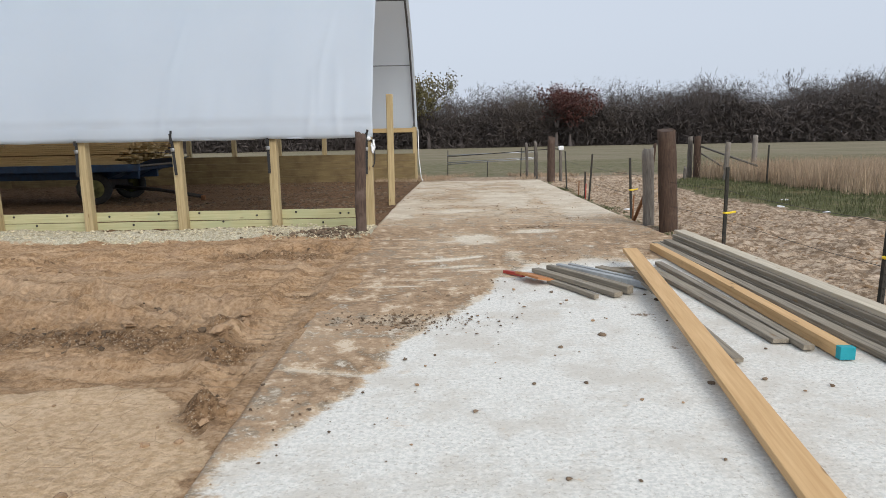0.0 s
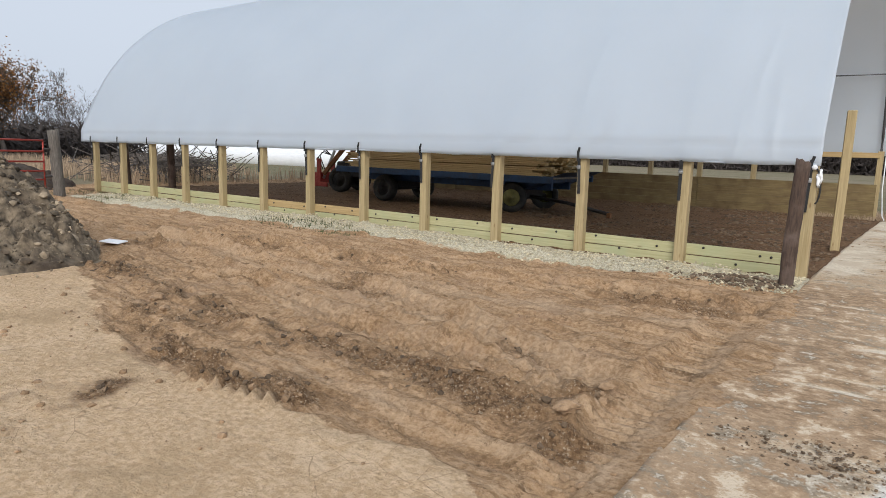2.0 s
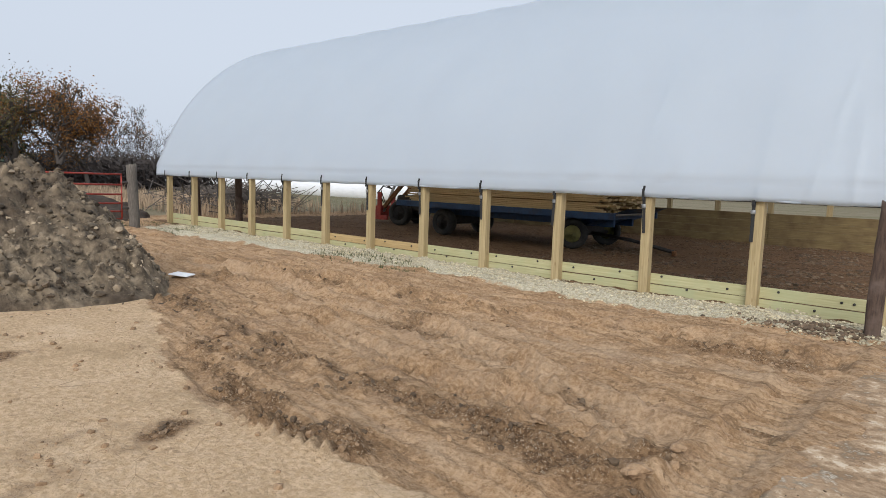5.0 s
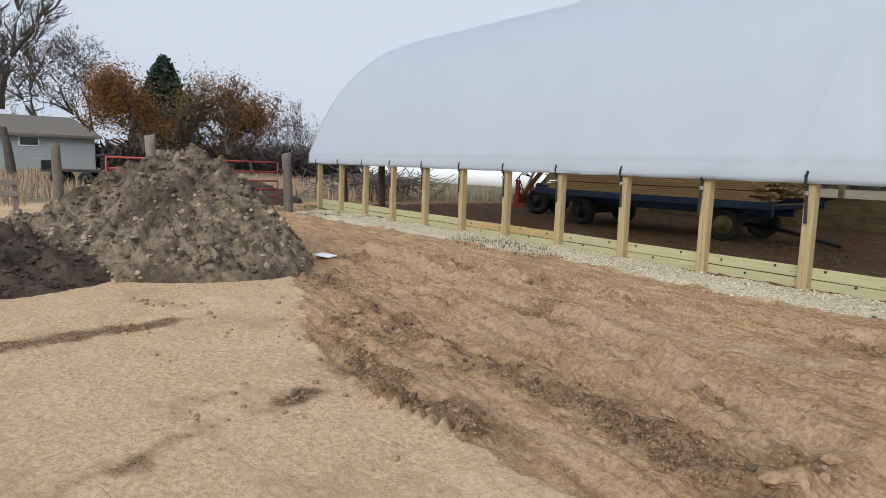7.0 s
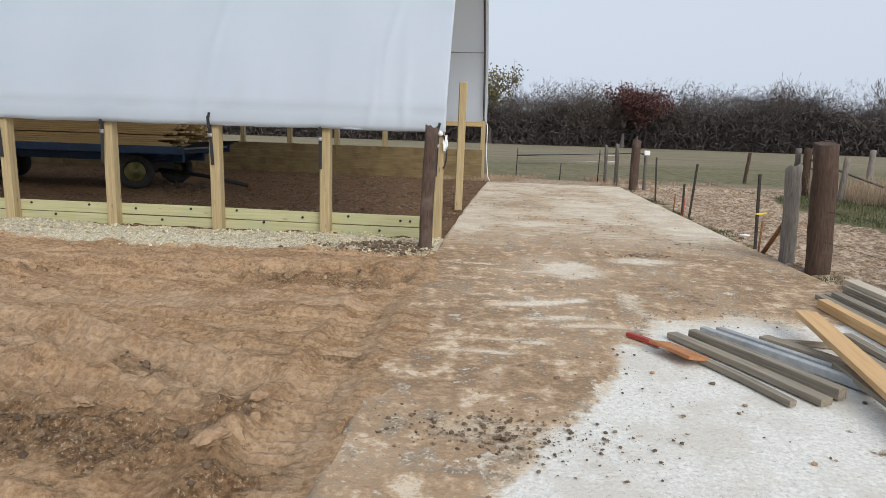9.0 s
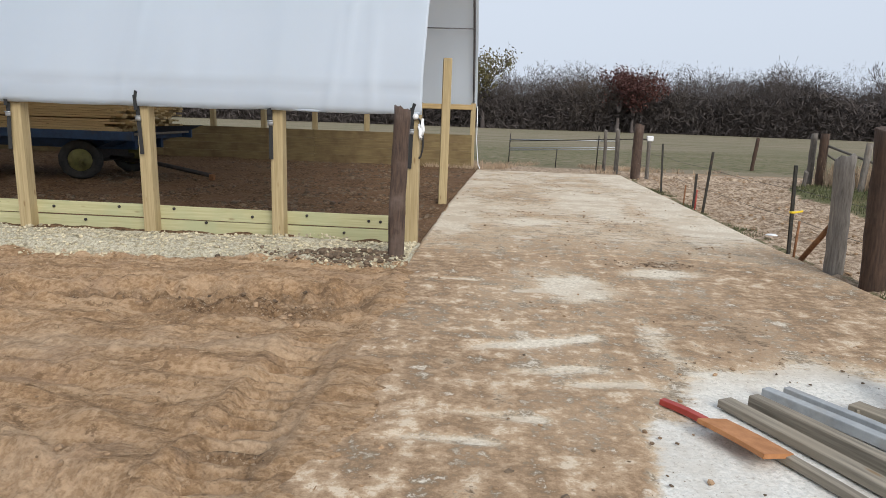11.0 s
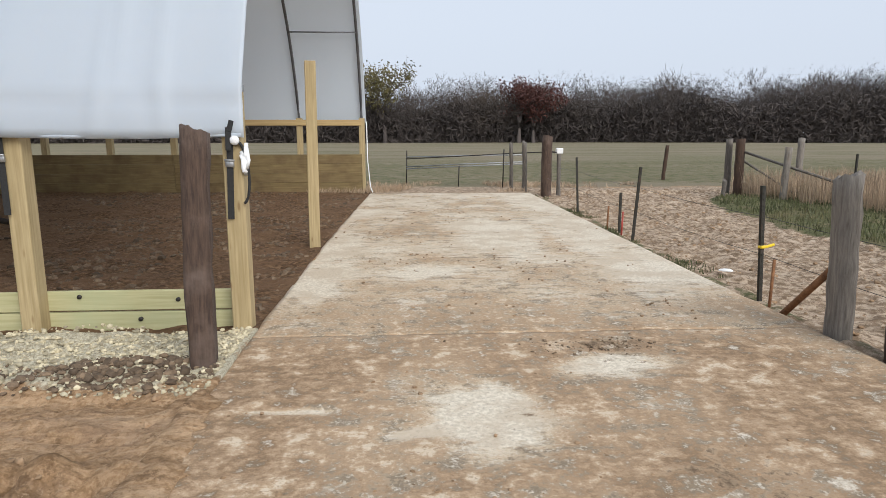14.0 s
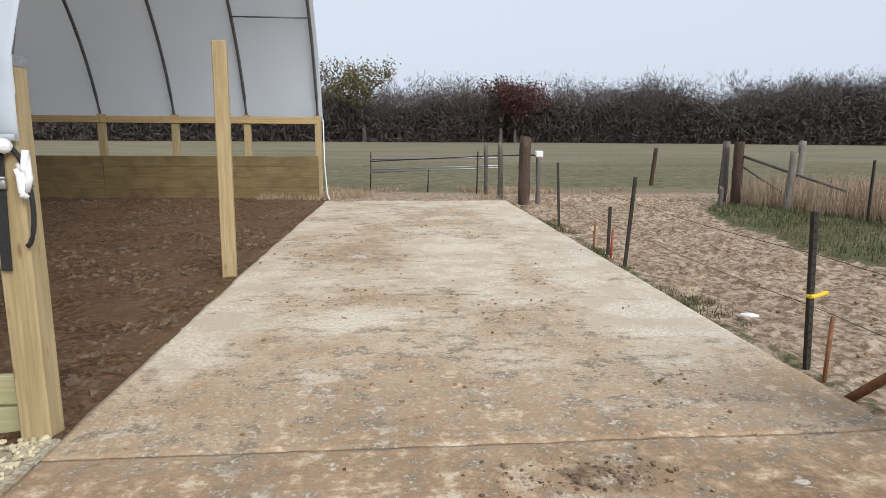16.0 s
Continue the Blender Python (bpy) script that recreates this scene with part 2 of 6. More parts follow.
def ground_material():
    """Soil, hard tan clay, churned moist soil, gravel, barn floor, grass and stubble by zone."""
    m, nt, b = material("ground")
    v = coords(nt, vary=False)
    turned = nt.nodes.new("ShaderNodeMapping")
    turned.inputs["Rotation"].default_value = (0, 0, radians(11))
    turned.inputs["Scale"].default_value = (1.0, 6.0, 1.0)
    nt.links.new(v, turned.inputs["Vector"])
    wob = noise_tex(nt, v, 3.0, 12, 0.75)
    mid = punch(nt, noise_tex(nt, v, 1.3, 10, 0.72))
    small = punch(nt, noise_tex(nt, v, 9.0, 10, 0.72))
    speck = punch(nt, noise_tex(nt, v, 55.0, 5, 0.6))
    drag = punch(nt, noise_tex(nt, turned.outputs[0], 1.1, 12, 0.72), 1.8)
    soil = grain(nt, v, (0.30, 0.185, 0.098), (0.46, 0.305, 0.18), 26)
    soil = mix(nt, soft(nt, drag, 0.54, 0.64, 0.8), soil, grain(nt, v, (0.185, 0.108, 0.055), (0.33, 0.208, 0.115), 34))
    soil = mix(nt, soft(nt, drag, 0.44, 0.34, 0.7), soil, grain(nt, v, (0.44, 0.295, 0.175), (0.56, 0.395, 0.25), 30))
    soil = mix(nt, soft(nt, mid, 0.58, 0.74, 0.5), soil, (0.33, 0.222, 0.145))
    soil = mix(nt, soft(nt, small, 0.64, 0.74, 0.75), soil, (0.16, 0.095, 0.05))
    soil = mix(nt, soft(nt, small, 0.34, 0.24, 0.6), soil, (0.56, 0.40, 0.26))
    worn = nt.nodes.new("ShaderNodeAttribute")
    worn.attribute_name = "worn"
    soil = mix(nt, ragged(nt, worn.outputs["Fac"], wob, 0.35, 0.85), soil, grain(nt, v, (0.37, 0.25, 0.152), (0.52, 0.37, 0.24), 26))
    z1, z2 = attribute(nt, "zone_a"), attribute(nt, "zone_b")
    tan = grain(nt, v, (0.49, 0.338, 0.20), (0.64, 0.465, 0.30), 24)
    tan = mix(nt, soft(nt, mid, 0.54, 0.76, 0.7), tan, (0.42, 0.295, 0.172))
    tan = mix(nt, soft(nt, small, 0.68, 0.82, 0.55), tan, (0.31, 0.212, 0.122))
    tan = mix(nt, soft(nt, speck, 0.74, 0.82, 0.5), tan, (0.38, 0.27, 0.17))
    tan = mix(nt, soft(nt, mid, 0.40, 0.28, 0.6), tan, (0.68, 0.51, 0.345))
    bent = mix(nt, 0.06, v, node(nt, "ShaderNodeTexNoise", Scale=5.0).outputs["Color"])
    crack = node(nt, "ShaderNodeTexVoronoi", Scale=4.5)
    crack.feature = "DISTANCE_TO_EDGE"
    nt.links.new(bent, crack.inputs["Vector"])
    lines_ = mix(nt, 1.0, soft(nt, crack.outputs["Distance"], 0.012, 0.003, 0.7), soft(nt, mid, 0.47, 0.42), "MULTIPLY")
    tan = mix(nt, lines_, tan, (0.30, 0.20, 0.115))
    dark = grain(nt, v, (0.115, 0.066, 0.034), (0.27, 0.168, 0.092), 30)
    dark = mix(nt, soft(nt, small, 0.62, 0.80, 0.6), dark, (0.33, 0.215, 0.122))
    dark = mix(nt, soft(nt, speck, 0.66, 0.72, 0.6), dark, (0.50, 0.40, 0.29))
    gravel = grain(nt, v, (0.36, 0.32, 0.23), (0.60, 0.55, 0.42), 40)
    floor_soil = mix(nt, soft(nt, mid, 0.44, 0.62), grain(nt, v, (0.075, 0.042, 0.022), (0.185, 0.112, 0.062), 18), (0.155, 0.092, 0.052))
    floor_soil = mix(nt, soft(nt, small, 0.60, 0.70, 0.6), floor_soil, (0.25, 0.16, 0.095))
    green = grain(nt, v, (0.075, 0.082, 0.034), (0.15, 0.145, 0.068), 20)
    green = mix(nt, soft(nt, mid, 0.5, 0.64, 0.7), green, (0.20, 0.165, 0.095))
    stubble = mix(nt, soft(nt, noise_tex(nt, coords(nt, (0.25, 1, 1), vary=False), 0.35, 8), 0.38, 0.62),
                  grain(nt, v, (0.13, 0.12, 0.066), (0.205, 0.185, 0.11), 6), (0.235, 0.195, 0.135))
    path = grain(nt, v, (0.27, 0.19, 0.125), (0.52, 0.405, 0.295), 14)
    path = mix(nt, soft(nt, small, 0.53, 0.62, 0.85), path, (0.17, 0.115, 0.072))
    path = mix(nt, soft(nt, mid, 0.54, 0.68, 0.7), path, (0.27, 0.19, 0.125))
    path = mix(nt, soft(nt, small, 0.42, 0.34, 0.7), path, (0.58, 0.47, 0.36))
    col = mix(nt, ragged(nt, z1[0], wob), soil, tan)
    col = mix(nt, ragged(nt, z1[1], wob, 0.3, 0.75), col, dark)
    col = mix(nt, ragged(nt, z2[2], wob), col, path)
    col = mix(nt, ragged(nt, z2[1], wob, 0.3, 0.7), col, stubble)
    col = mix(nt, ragged(nt, z2[0], wob), col, green)
    col = mix(nt, ragged(nt, z1[2], wob), col, gravel)
    a = nt.nodes.new("ShaderNodeAttribute")
    a.attribute_name = "barn_floor"
    col = mix(nt, ragged(nt, a.outputs["Fac"], wob), col, floor_soil)
    nt.links.new(col, b.inputs["Base Color"])
    b.inputs["Roughness"].default_value = 0.95
    b.inputs["Specular IOR Level"].default_value = 0.2
    relief(nt, b, v, ((9.0, 8, 0.6, 0.07), (26.0, 6, 0.75, 0.032), (80.0, 3, 0.6, 0.008)))
    return m


def slab_material():
    """Pale concrete under a film of dried mud."""
    m, nt, b = material("concrete")
    v = coords(nt, where="Object", vary=False)
    mid = punch(nt, noise_tex(nt, v, 1.6, 12, 0.72))
    small = punch(nt, noise_tex(nt, v, 6.5, 10, 0.74))
    speck = punch(nt, noise_tex(nt, v, 38.0, 5, 0.65))
    drag = noise_tex(nt, coords(nt, (1.0, 2.6, 1), vary=False), 3.2, 12, 0.78)
    sweep = punch(nt, noise_tex(nt, coords(nt, (0.8, 3.4, 1), vary=False), 1.3, 12, 0.76))
    blot = punch(nt, mix(nt, 0.45, small, mix(nt, 0.5, mid, sweep)), 1.7)
    dirt = attribute(nt, "dirt")
    clean = mix(nt, soft(nt, mid, 0.44, 0.66, 0.8), grain(nt, v, (0.60, 0.59, 0.545), (0.77, 0.745, 0.69), 40), (0.58, 0.54, 0.475))
    aged = mix(nt, soft(nt, mid, 0.42, 0.60, 0.8), grain(nt, v, (0.56, 0.49, 0.385), (0.75, 0.675, 0.555), 32), (0.53, 0.435, 0.325))
    clean = mix(nt, dirt[2], clean, aged)
    clean = mix(nt, soft(nt, speck, 0.66, 0.73, 0.5), clean, (0.36, 0.31, 0.25))
    thin = ramp(nt, blot, ((0.34, (0.25, 0.195, 0.135)), (0.45, (0.42, 0.325, 0.225)), (0.54, (0.55, 0.44, 0.31)), (0.66, (0.74, 0.65, 0.52))))
    thin = mix(nt, soft(nt, sweep, 0.54, 0.64, 0.55), thin, (0.47, 0.32, 0.20))
    thin = mix(nt, soft(nt, mid, 0.62, 0.78, 0.75), thin, grain(nt, v, (0.22, 0.165, 0.11), (0.36, 0.275, 0.19), 30))
    thin = mix(nt, soft(nt, mid, 0.38, 0.24, 0.7), thin, grain(nt, v, (0.64, 0.55, 0.43), (0.80, 0.72, 0.60), 30))
    thin = mix(nt, soft(nt, small, 0.70, 0.82, 0.7), thin, (0.24, 0.165, 0.10))
    thin = mix(nt, soft(nt, small, 0.30, 0.18, 0.7), thin, (0.80, 0.73, 0.62))
    thin = mix(nt, soft(nt, speck, 0.66, 0.76, 0.6), thin, (0.31, 0.245, 0.17))
    thin = mix(nt, soft(nt, speck, 0.40, 0.33, 0.5), thin, (0.70, 0.63, 0.52))
    thick = ramp(nt, blot, ((0.32, (0.20, 0.13, 0.075)), (0.48, (0.33, 0.222, 0.135)), (0.62, (0.45, 0.32, 0.205)), (0.75, (0.62, 0.51, 0.38))))
    thick = mix(nt, soft(nt, small, 0.32, 0.2, 0.7), thick, (0.60, 0.49, 0.37))
    thick = mix(nt, soft(nt, speck, 0.64, 0.74, 0.5), thick, (0.24, 0.155, 0.09))
    col = mix(nt, ragged(nt, dirt[0], drag, 0.28, 0.52), clean, thin)
    col = mix(nt, ragged(nt, dirt[0], blot, 0.60, 0.78), col, thick)
    col = mix(nt, ragged(nt, dirt[1], small, 0.5, 0.72), col, grain(nt, v, (0.15, 0.10, 0.062), (0.29, 0.21, 0.135), 34))
    nt.links.new(col, b.inputs["Base Color"])
    b.inputs["Roughness"].default_value = 0.9
    b.inputs["Specular IOR Level"].default_value = 0.25
    relief(nt, b, v, ((9.0, 8, 0.4, 0.03), (42.0, 5, 0.7, 0.010)))
    return m


M["bluish"] = surface("bluish", (0.25, 0.265, 0.275), (0.40, 0.415, 0.42), 12, (1, 1, 1), 0.55, (0.28, 0.25, 0.21), 4, 0.55)
M["rustplate"] = surface("rustplate", (0.30, 0.12, 0.04), (0.48, 0.22, 0.09), 12, (1, 1, 1), 0.8)
M["ground"], M["slab"] = ground_material(), slab_material()


# ---- shaping helpers ----
def part(name, bm, mat, parent, label="", m=None):
    """Links a bmesh as one mesh object under a thing or a part."""
    me = bpy.data.meshes.new(name)
    bm.to_mesh(me)
    bm.free()
    me.materials.append(mat)
    ob = new(name, me)
    if parent is not None:
        ob.parent = parent
    if m is not None:
        ob.matrix_basis = m
    return tagged(ob, label)


def again(ob, m, parent=None):
    """The same mesh once more, as an object of its own."""
    o = new(ob.name.split(".")[0], ob.data)
    o.parent = parent if parent is not None else ob.parent
    o.matrix_basis = m
    if "label" in ob:
        o["label"] = ob["label"]
    return o


def thing(name, m, label, category, group="", kind=""):
    e = new(name)
    e.empty_display_size = 0.2
    e.matrix_basis = m
    return tagged(e, label, category, group, kind)


def box(sx, sy, sz, bevel=0.006, at=(0, 0, 0), m=None, bm=None):
    """A box with its base centre at the given place, edges bevelled."""
    bm = bm if bm is not None else bmesh.new()
    b2 = bmesh.new()
    bmesh.ops.create_cube(b2, size=1, matrix=Matrix.Translation((0, 0, 0.5)))
    bmesh.ops.scale(b2, vec=(sx, sy, sz), verts=b2.verts)
    if bevel:
        bmesh.ops.bevel(b2, geom=b2.edges[:], offset=bevel, segments=1, affect="EDGES")
    bmesh.ops.transform(b2, matrix=Matrix.Translation(at) @ (m or Matrix()), verts=b2.verts)
    me = bpy.data.meshes.new("tmp")
    b2.to_mesh(me)
    b2.free()
    bm.from_mesh(me)
    bpy.data.meshes.remove(me)
    return bm


def tube(points, radius, sides=8, bm=None, end_radius=None):
    """A tube along a line of points."""
    bm = bm if bm is not None else bmesh.new()
    pts = [Vector(p) for p in points]
    rings = []
    for i, p in enumerate(pts):
        d = (pts[min(i + 1, len(pts) - 1)] - pts[max(i - 1, 0)]).normalized()
        u = d.orthogonal().normalized() if abs(d.z) > 0.95 else d.cross(Vector((0, 0, 1))).normalized()
        w = d.cross(u)
        r = radius if end_radius is None else radius + (end_radius - radius) * i / (len(pts) - 1)
        rings.append([bm.verts.new(p + r * (math.cos(a) * u + math.sin(a) * w)) for a in (2 * math.pi * k / sides for k in range(sides))])
    for a, b in zip(rings, rings[1:]):
        for k in range(sides):
            bm.faces.new((a[k], a[(k + 1) % sides], b[(k + 1) % sides], b[k]))
    bm.faces.new(rings[0][::-1])
    bm.faces.new(rings[-1])
    for f in bm.faces:
        f.smooth = True
    return bm


def worn_pole(radius, height, sides=14, taper=0.94, seed=1, square=0.0, chips=0.012):
    """A weathered wooden post with checks, a worn top and slight bends; square=1 gives a sawn tie."""
    rnd = random.Random(seed)
    bm = bmesh.new()
    rings, levels = [], 9
    for i in range(levels + 1):
        f = i / levels
        dx, dy = 0.005 * math.sin(f * 4 + seed), 0.005 * math.cos(f * 3 + seed * 2)
        r = radius * (1 - (1 - taper) * f)
        ring = []
        for k in range(sides):
            a = 2 * math.pi * (k + 0.5) / sides
            rr = r / max(abs(math.cos(a)), abs(math.sin(a))) if square else r
            rr = min(rr, r * 1.33)
            rr += rnd.uniform(-chips, chips) * 0.6
            z = f * height + (rnd.uniform(-0.02, 0.02) + 0.02 * math.cos(a + seed) if i == levels else 0)
            ring.append(bm.verts.new((dx + rr * math.cos(a), dy + rr * math.sin(a), z - (0.12 if i == 0 else 0))))
        rings.append(ring)
    for a, b in zip(rings, rings[1:]):
        for k in range(sides):
            bm.faces.new((a[k], a[(k + 1) % sides], b[(k + 1) % sides], b[k])).smooth = True
    bm.faces.new(rings[-1])
    return bm


def raw(name, verts, faces, mat, label="", category="", kind="", smooth=False):
    """One object straight from arrays."""
    me = bpy.data.meshes.new(name)
    verts, faces = np.asarray(verts, dtype=np.float32), np.asarray(faces, dtype=np.int32)
    n = faces.shape[1]
    me.vertices.add(len(verts))
    me.vertices.foreach_set("co", verts.ravel())
    me.loops.add(faces.size)
    me.loops.foreach_set("vertex_index", faces.ravel())
    me.polygons.add(len(faces))
    me.polygons.foreach_set("loop_start", np.arange(0, faces.size, n, dtype=np.int32))
    me.polygons.foreach_set("loop_total", np.full(len(faces), n, dtype=np.int32))
    me.polygons.foreach_set("use_smooth", np.full(len(faces), smooth))
    me.update(calc_edges=True)
    me.validate()
    me.materials.append(mat)
    return tagged(new(name, me), label, category, "", kind)


# smooth lattice noise for relief
_rng = np.random.RandomState(7)
_lat = _rng.rand(512, 512)


def vnoise(x, y, seed=0):
    x, y = np.asarray(x, float) + seed * 17.3, np.asarray(y, float) + seed * 31.7
    xi, yi = np.floor(x).astype(int), np.floor(y).astype(int)
    fx, fy = x - xi, y - yi
    fx, fy = fx * fx * (3 - 2 * fx), fy * fy * (3 - 2 * fy)
    a, b = _lat[xi % 512, yi % 512], _lat[(xi + 1) % 512, yi % 512]
    c, d = _lat[xi % 512, (yi + 1) % 512], _lat[(xi + 1) % 512, (yi + 1) % 512]
    return (a * (1 - fx) + b * fx) * (1 - fy) + (c * (1 - fx) + d * fx) * fy - 0.5


def fbm(x, y, seed=0, octaves=4):
    return sum(vnoise(x * 2 ** k, y * 2 ** k, seed + k) / 2 ** k for k in range(octaves))


def step(a, b, x):
    t = np.clip((x - a) / (b - a), 0, 1)
    return t * t * (3 - 2 * t)


def slab_left(y):
    return np.interp(y, (-6, 4, 9, 14, 21), (-1.45, -1.54, -1.62, -1.53, -1.29))


SLAB_RIGHT, SLAB_END = 2.57, 21.0
POST_Y, FAR_Y, POST_X, BAY, BAYS = 10.36, 21.85, -1.70, 1.524, 12


def shear(x, y):
    """The barn stands a little askew to the slab."""
    return x + 0.018 * (y - POST_Y)


# ---- ground ----
def lines(*spans):
    """Grid lines: even steps inside, growing steps outside."""
    out = []
    for a, b, s in spans:
        out += list(np.arange(a, b - 1e-6, s))
    lo, hi, g = [], [], 0.3
    x = out[0]
    while x > -700:
        g *= 1.22
        x -= g
        lo.append(x)
    x, g = spans[-1][1], 0.15
    while x < 700:
        hi.append(x)
        g *= 1.2
        x += g
    return np.array(lo[::-1] + out + hi)


def clay_edge(x):
    return np.interp(x, (-20, -8.3, -6.6, -5.6, -4.85, -4.4, -3.6, -2.65, -2.2, -1.5), (5.6, 4.6, 3.88, 3.52, 3.38, 3.33, 3.45, 3.55, 3.55, 2.7))


# lines along which wheels and blades have turned the soil: x and y of the turns, half width
MOIST_EDGE = ((-6.8, -5.6, -4.9, -4.3, -3.6, -3.2), (4.3, 3.95, 3.75, 3.56, 3.64, 3.75), 0.20)
MOIST_BAND = ((-9.5, -7.9, -5.6, -4.1, -2.9, -2.1), (5.5, 4.97, 4.45, 4.46, 4.49, 4.3), 0.30)
LUG_TRACK = ((-12, -9.5, -7.2, -5.2, -3.75, -2.75, -2.05), (6.8, 6.55, 6.27, 6.1, 5.62, 5.29, 5.1), 0.24)
SLOP_TRACK = ((-12, -8, -5.5, -4.6, -3.2, -2.1, -1.6), (7.2, 7.2, 7.4, 7.8, 7.94, 7.97, 7.9), 0.24)
LINE_TRACK = ((-8, -6.0, -4.2, -3.0, -2.3), (5.75, 5.4, 5.0, 4.95, 4.8), 0.16)


def across(x, y, line):
    """How far a place lies from a line, in half widths, and how far the line has begun there."""
    xs, ys, half = line
    return (y - np.interp(x, xs, ys)) / half, step(xs[0], xs[0] + 0.9, x) * (1 - step(xs[-1] - 0.3, xs[-1] + 0.15, x))


def zones(x, y):
    """Weights of the soils at a place."""
    left = 1 - step(-1.75, -1.35, x)
    wob = 0.5 * fbm(x * 0.9, y * 0.9, 3)
    rag = fbm(x * 2.6, y * 2.6, 19)
    tan = left * (1 - step(-0.10, 0.16, y - clay_edge(x) + wob * 0.25 + rag * 0.18))
    tan = np.where(x > -1.4, 0, tan)
    chur = 0 * x
    for line, amount in ((MOIST_EDGE, 1.1), (MOIST_BAND, 1.0), (SLOP_TRACK, 0.75), (LINE_TRACK, 0.4)):
        d, on = across(x, y, line)
        chur = np.maximum(chur, amount * on * np.exp(-(d + 1.3 * rag) ** 2) * (0.75 + 0.9 * wob))
    chur = np.maximum(chur, left * 0.75 * np.exp(-((y - 7.8) / 0.5) ** 2) * step(-4.2, -2.6, x) * (0.8 + 1.2 * rag))
    chur = np.maximum(chur, left * 0.7 * step(0.12, 0.5, fbm(x * 0.5, y * 1.6, 9)) * (y < 9.2) * (y > 4.2) * step(-14, -9, x))
    for bx, by, rx, ry in ((-2.15, 4.75, 0.16, 0.28), (-1.95, 4.1, 0.2, 0.3), (-1.72, 3.15, 0.2, 0.22), (-2.9, 4.6, 0.35, 0.12), (-8.2, 4.95, 0.7, 0.25), (-3.95, 3.5, 0.42, 0.14)):
        chur = np.maximum(chur, 0.9 * np.exp(-((x - bx) / rx) ** 2 - ((y - by + 0.25 * wob) / ry) ** 2))
    for xa, ya, xb, yb in ((-4.47, 1.2, -4.75, 2.7), (-3.83, 1.6, -4.49, 3.1), (-6.5, 1.3, -6.9, 2.9), (-8.0, 2.6, -6.2, 3.6)):
        f = np.clip(((x - xa) * (xb - xa) + (y - ya) * (yb - ya)) / ((xb - xa) ** 2 + (yb - ya) ** 2), 0, 1)
        d = np.hypot(x - xa - f * (xb - xa), y - ya - f * (yb - ya))
        chur = np.maximum(chur, 0.8 * np.exp(-(d / 0.20) ** 2) * (0.5 + 1.3 * rag + 1.6 * wob))
    chur = np.clip(chur * left, 0, 1)
    inside = (y > POST_Y - 0.06) & (y < FAR_Y + 0.1) & (x < slab_left(y) + 0.02) & (x > -21)
    gravel = left * step(9.05, 9.4, y + 0.25 * wob + 0.05 * np.minimum(x + 4, 0) * -0.6) * (y <= POST_Y + 0.05) * step(-21.5, -16, x)
    outside_right = x > SLAB_RIGHT - 0.02
    verge = np.interp(y, (-20, 3, 10, 15, 19, 20.3, 21), (9.5, 8.6, 6.4, 5.4, 6.0, 6.8, 9))
    green = step(-0.2, 0.35, x - verge + wob * 0.4) * (y < 20.8) * outside_right
    green = np.maximum(green, 0.5 * np.exp(-((x - 2.72 - 0.1 * wob) / 0.12) ** 2) * (y > 9) * (y < 21))
    green = np.maximum(green, 0.5 * step(22.5, 24.5, y + wob) * (1 - step(34, 52, y)))
    green = np.maximum(green, 0.85 * (x < -14) * step(-0.5, 0.6, -(y - 1.5) + wob) * step(-0.2, 0.3, -17 - x))
    stub = step(22.0, 23.5, y + wob)
    stub = np.maximum(stub, step(10.5, 14, x) * outside_right)
    stub = np.maximum(stub, step(21.5, 25, -x))
    path = outside_right * 1.0 * (1 - step(21.6, 22.6, y + wob))
    path = np.maximum(path, (x > 3) * (y > 20) * (1 - step(22.2, 23, y + wob)))
    path = np.maximum(path, (x > -1.6) * (x < 3) * (y > 20.9) * (y < 23) * 0.8)
    return tan, chur, gravel, green, stub, path, inside


def worn_soil(x, y):
    """Where wheels have rolled the soil to a pale crust."""
    out = 0 * x
    for line, wide, amount in ((LUG_TRACK, 1.7, 0.75), (LINE_TRACK, 2.2, 0.6)):
        d, on = across(x, y, line)
        out = np.maximum(out, amount * on * np.exp(-(d / wide) ** 4))
    out = np.maximum(out, 0.8 * np.exp(-((y - 3.98) / 0.15) ** 2) * step(-5.0, -4.0, x) * (1 - step(-2.9, -2.4, x)))
    out = np.maximum(out, 0.8 * np.exp(-((x + 1.77) / 0.22) ** 4) * step(3.6, 4.0, y) * (1 - step(6.6, 7.2, y)))
    out = np.maximum(out, 0.7 * np.exp(-((y - 6.75 - 0.05 * (x + 4)) / 0.3) ** 2) * step(-9, -7, x))
    return out * (0.8 + 0.9 * fbm(x * 1.5, y * 2.5, 75))


def lap(y):
    """How far soil is smeared over the slab's edge."""
    return np.clip(0.10 + 0.5 * fbm(y * 1.1, y * 0 + 2.2, 76), 0, 0.4) * step(4.6, 5.4, y) * (1 - step(8.9, 9.2, y))


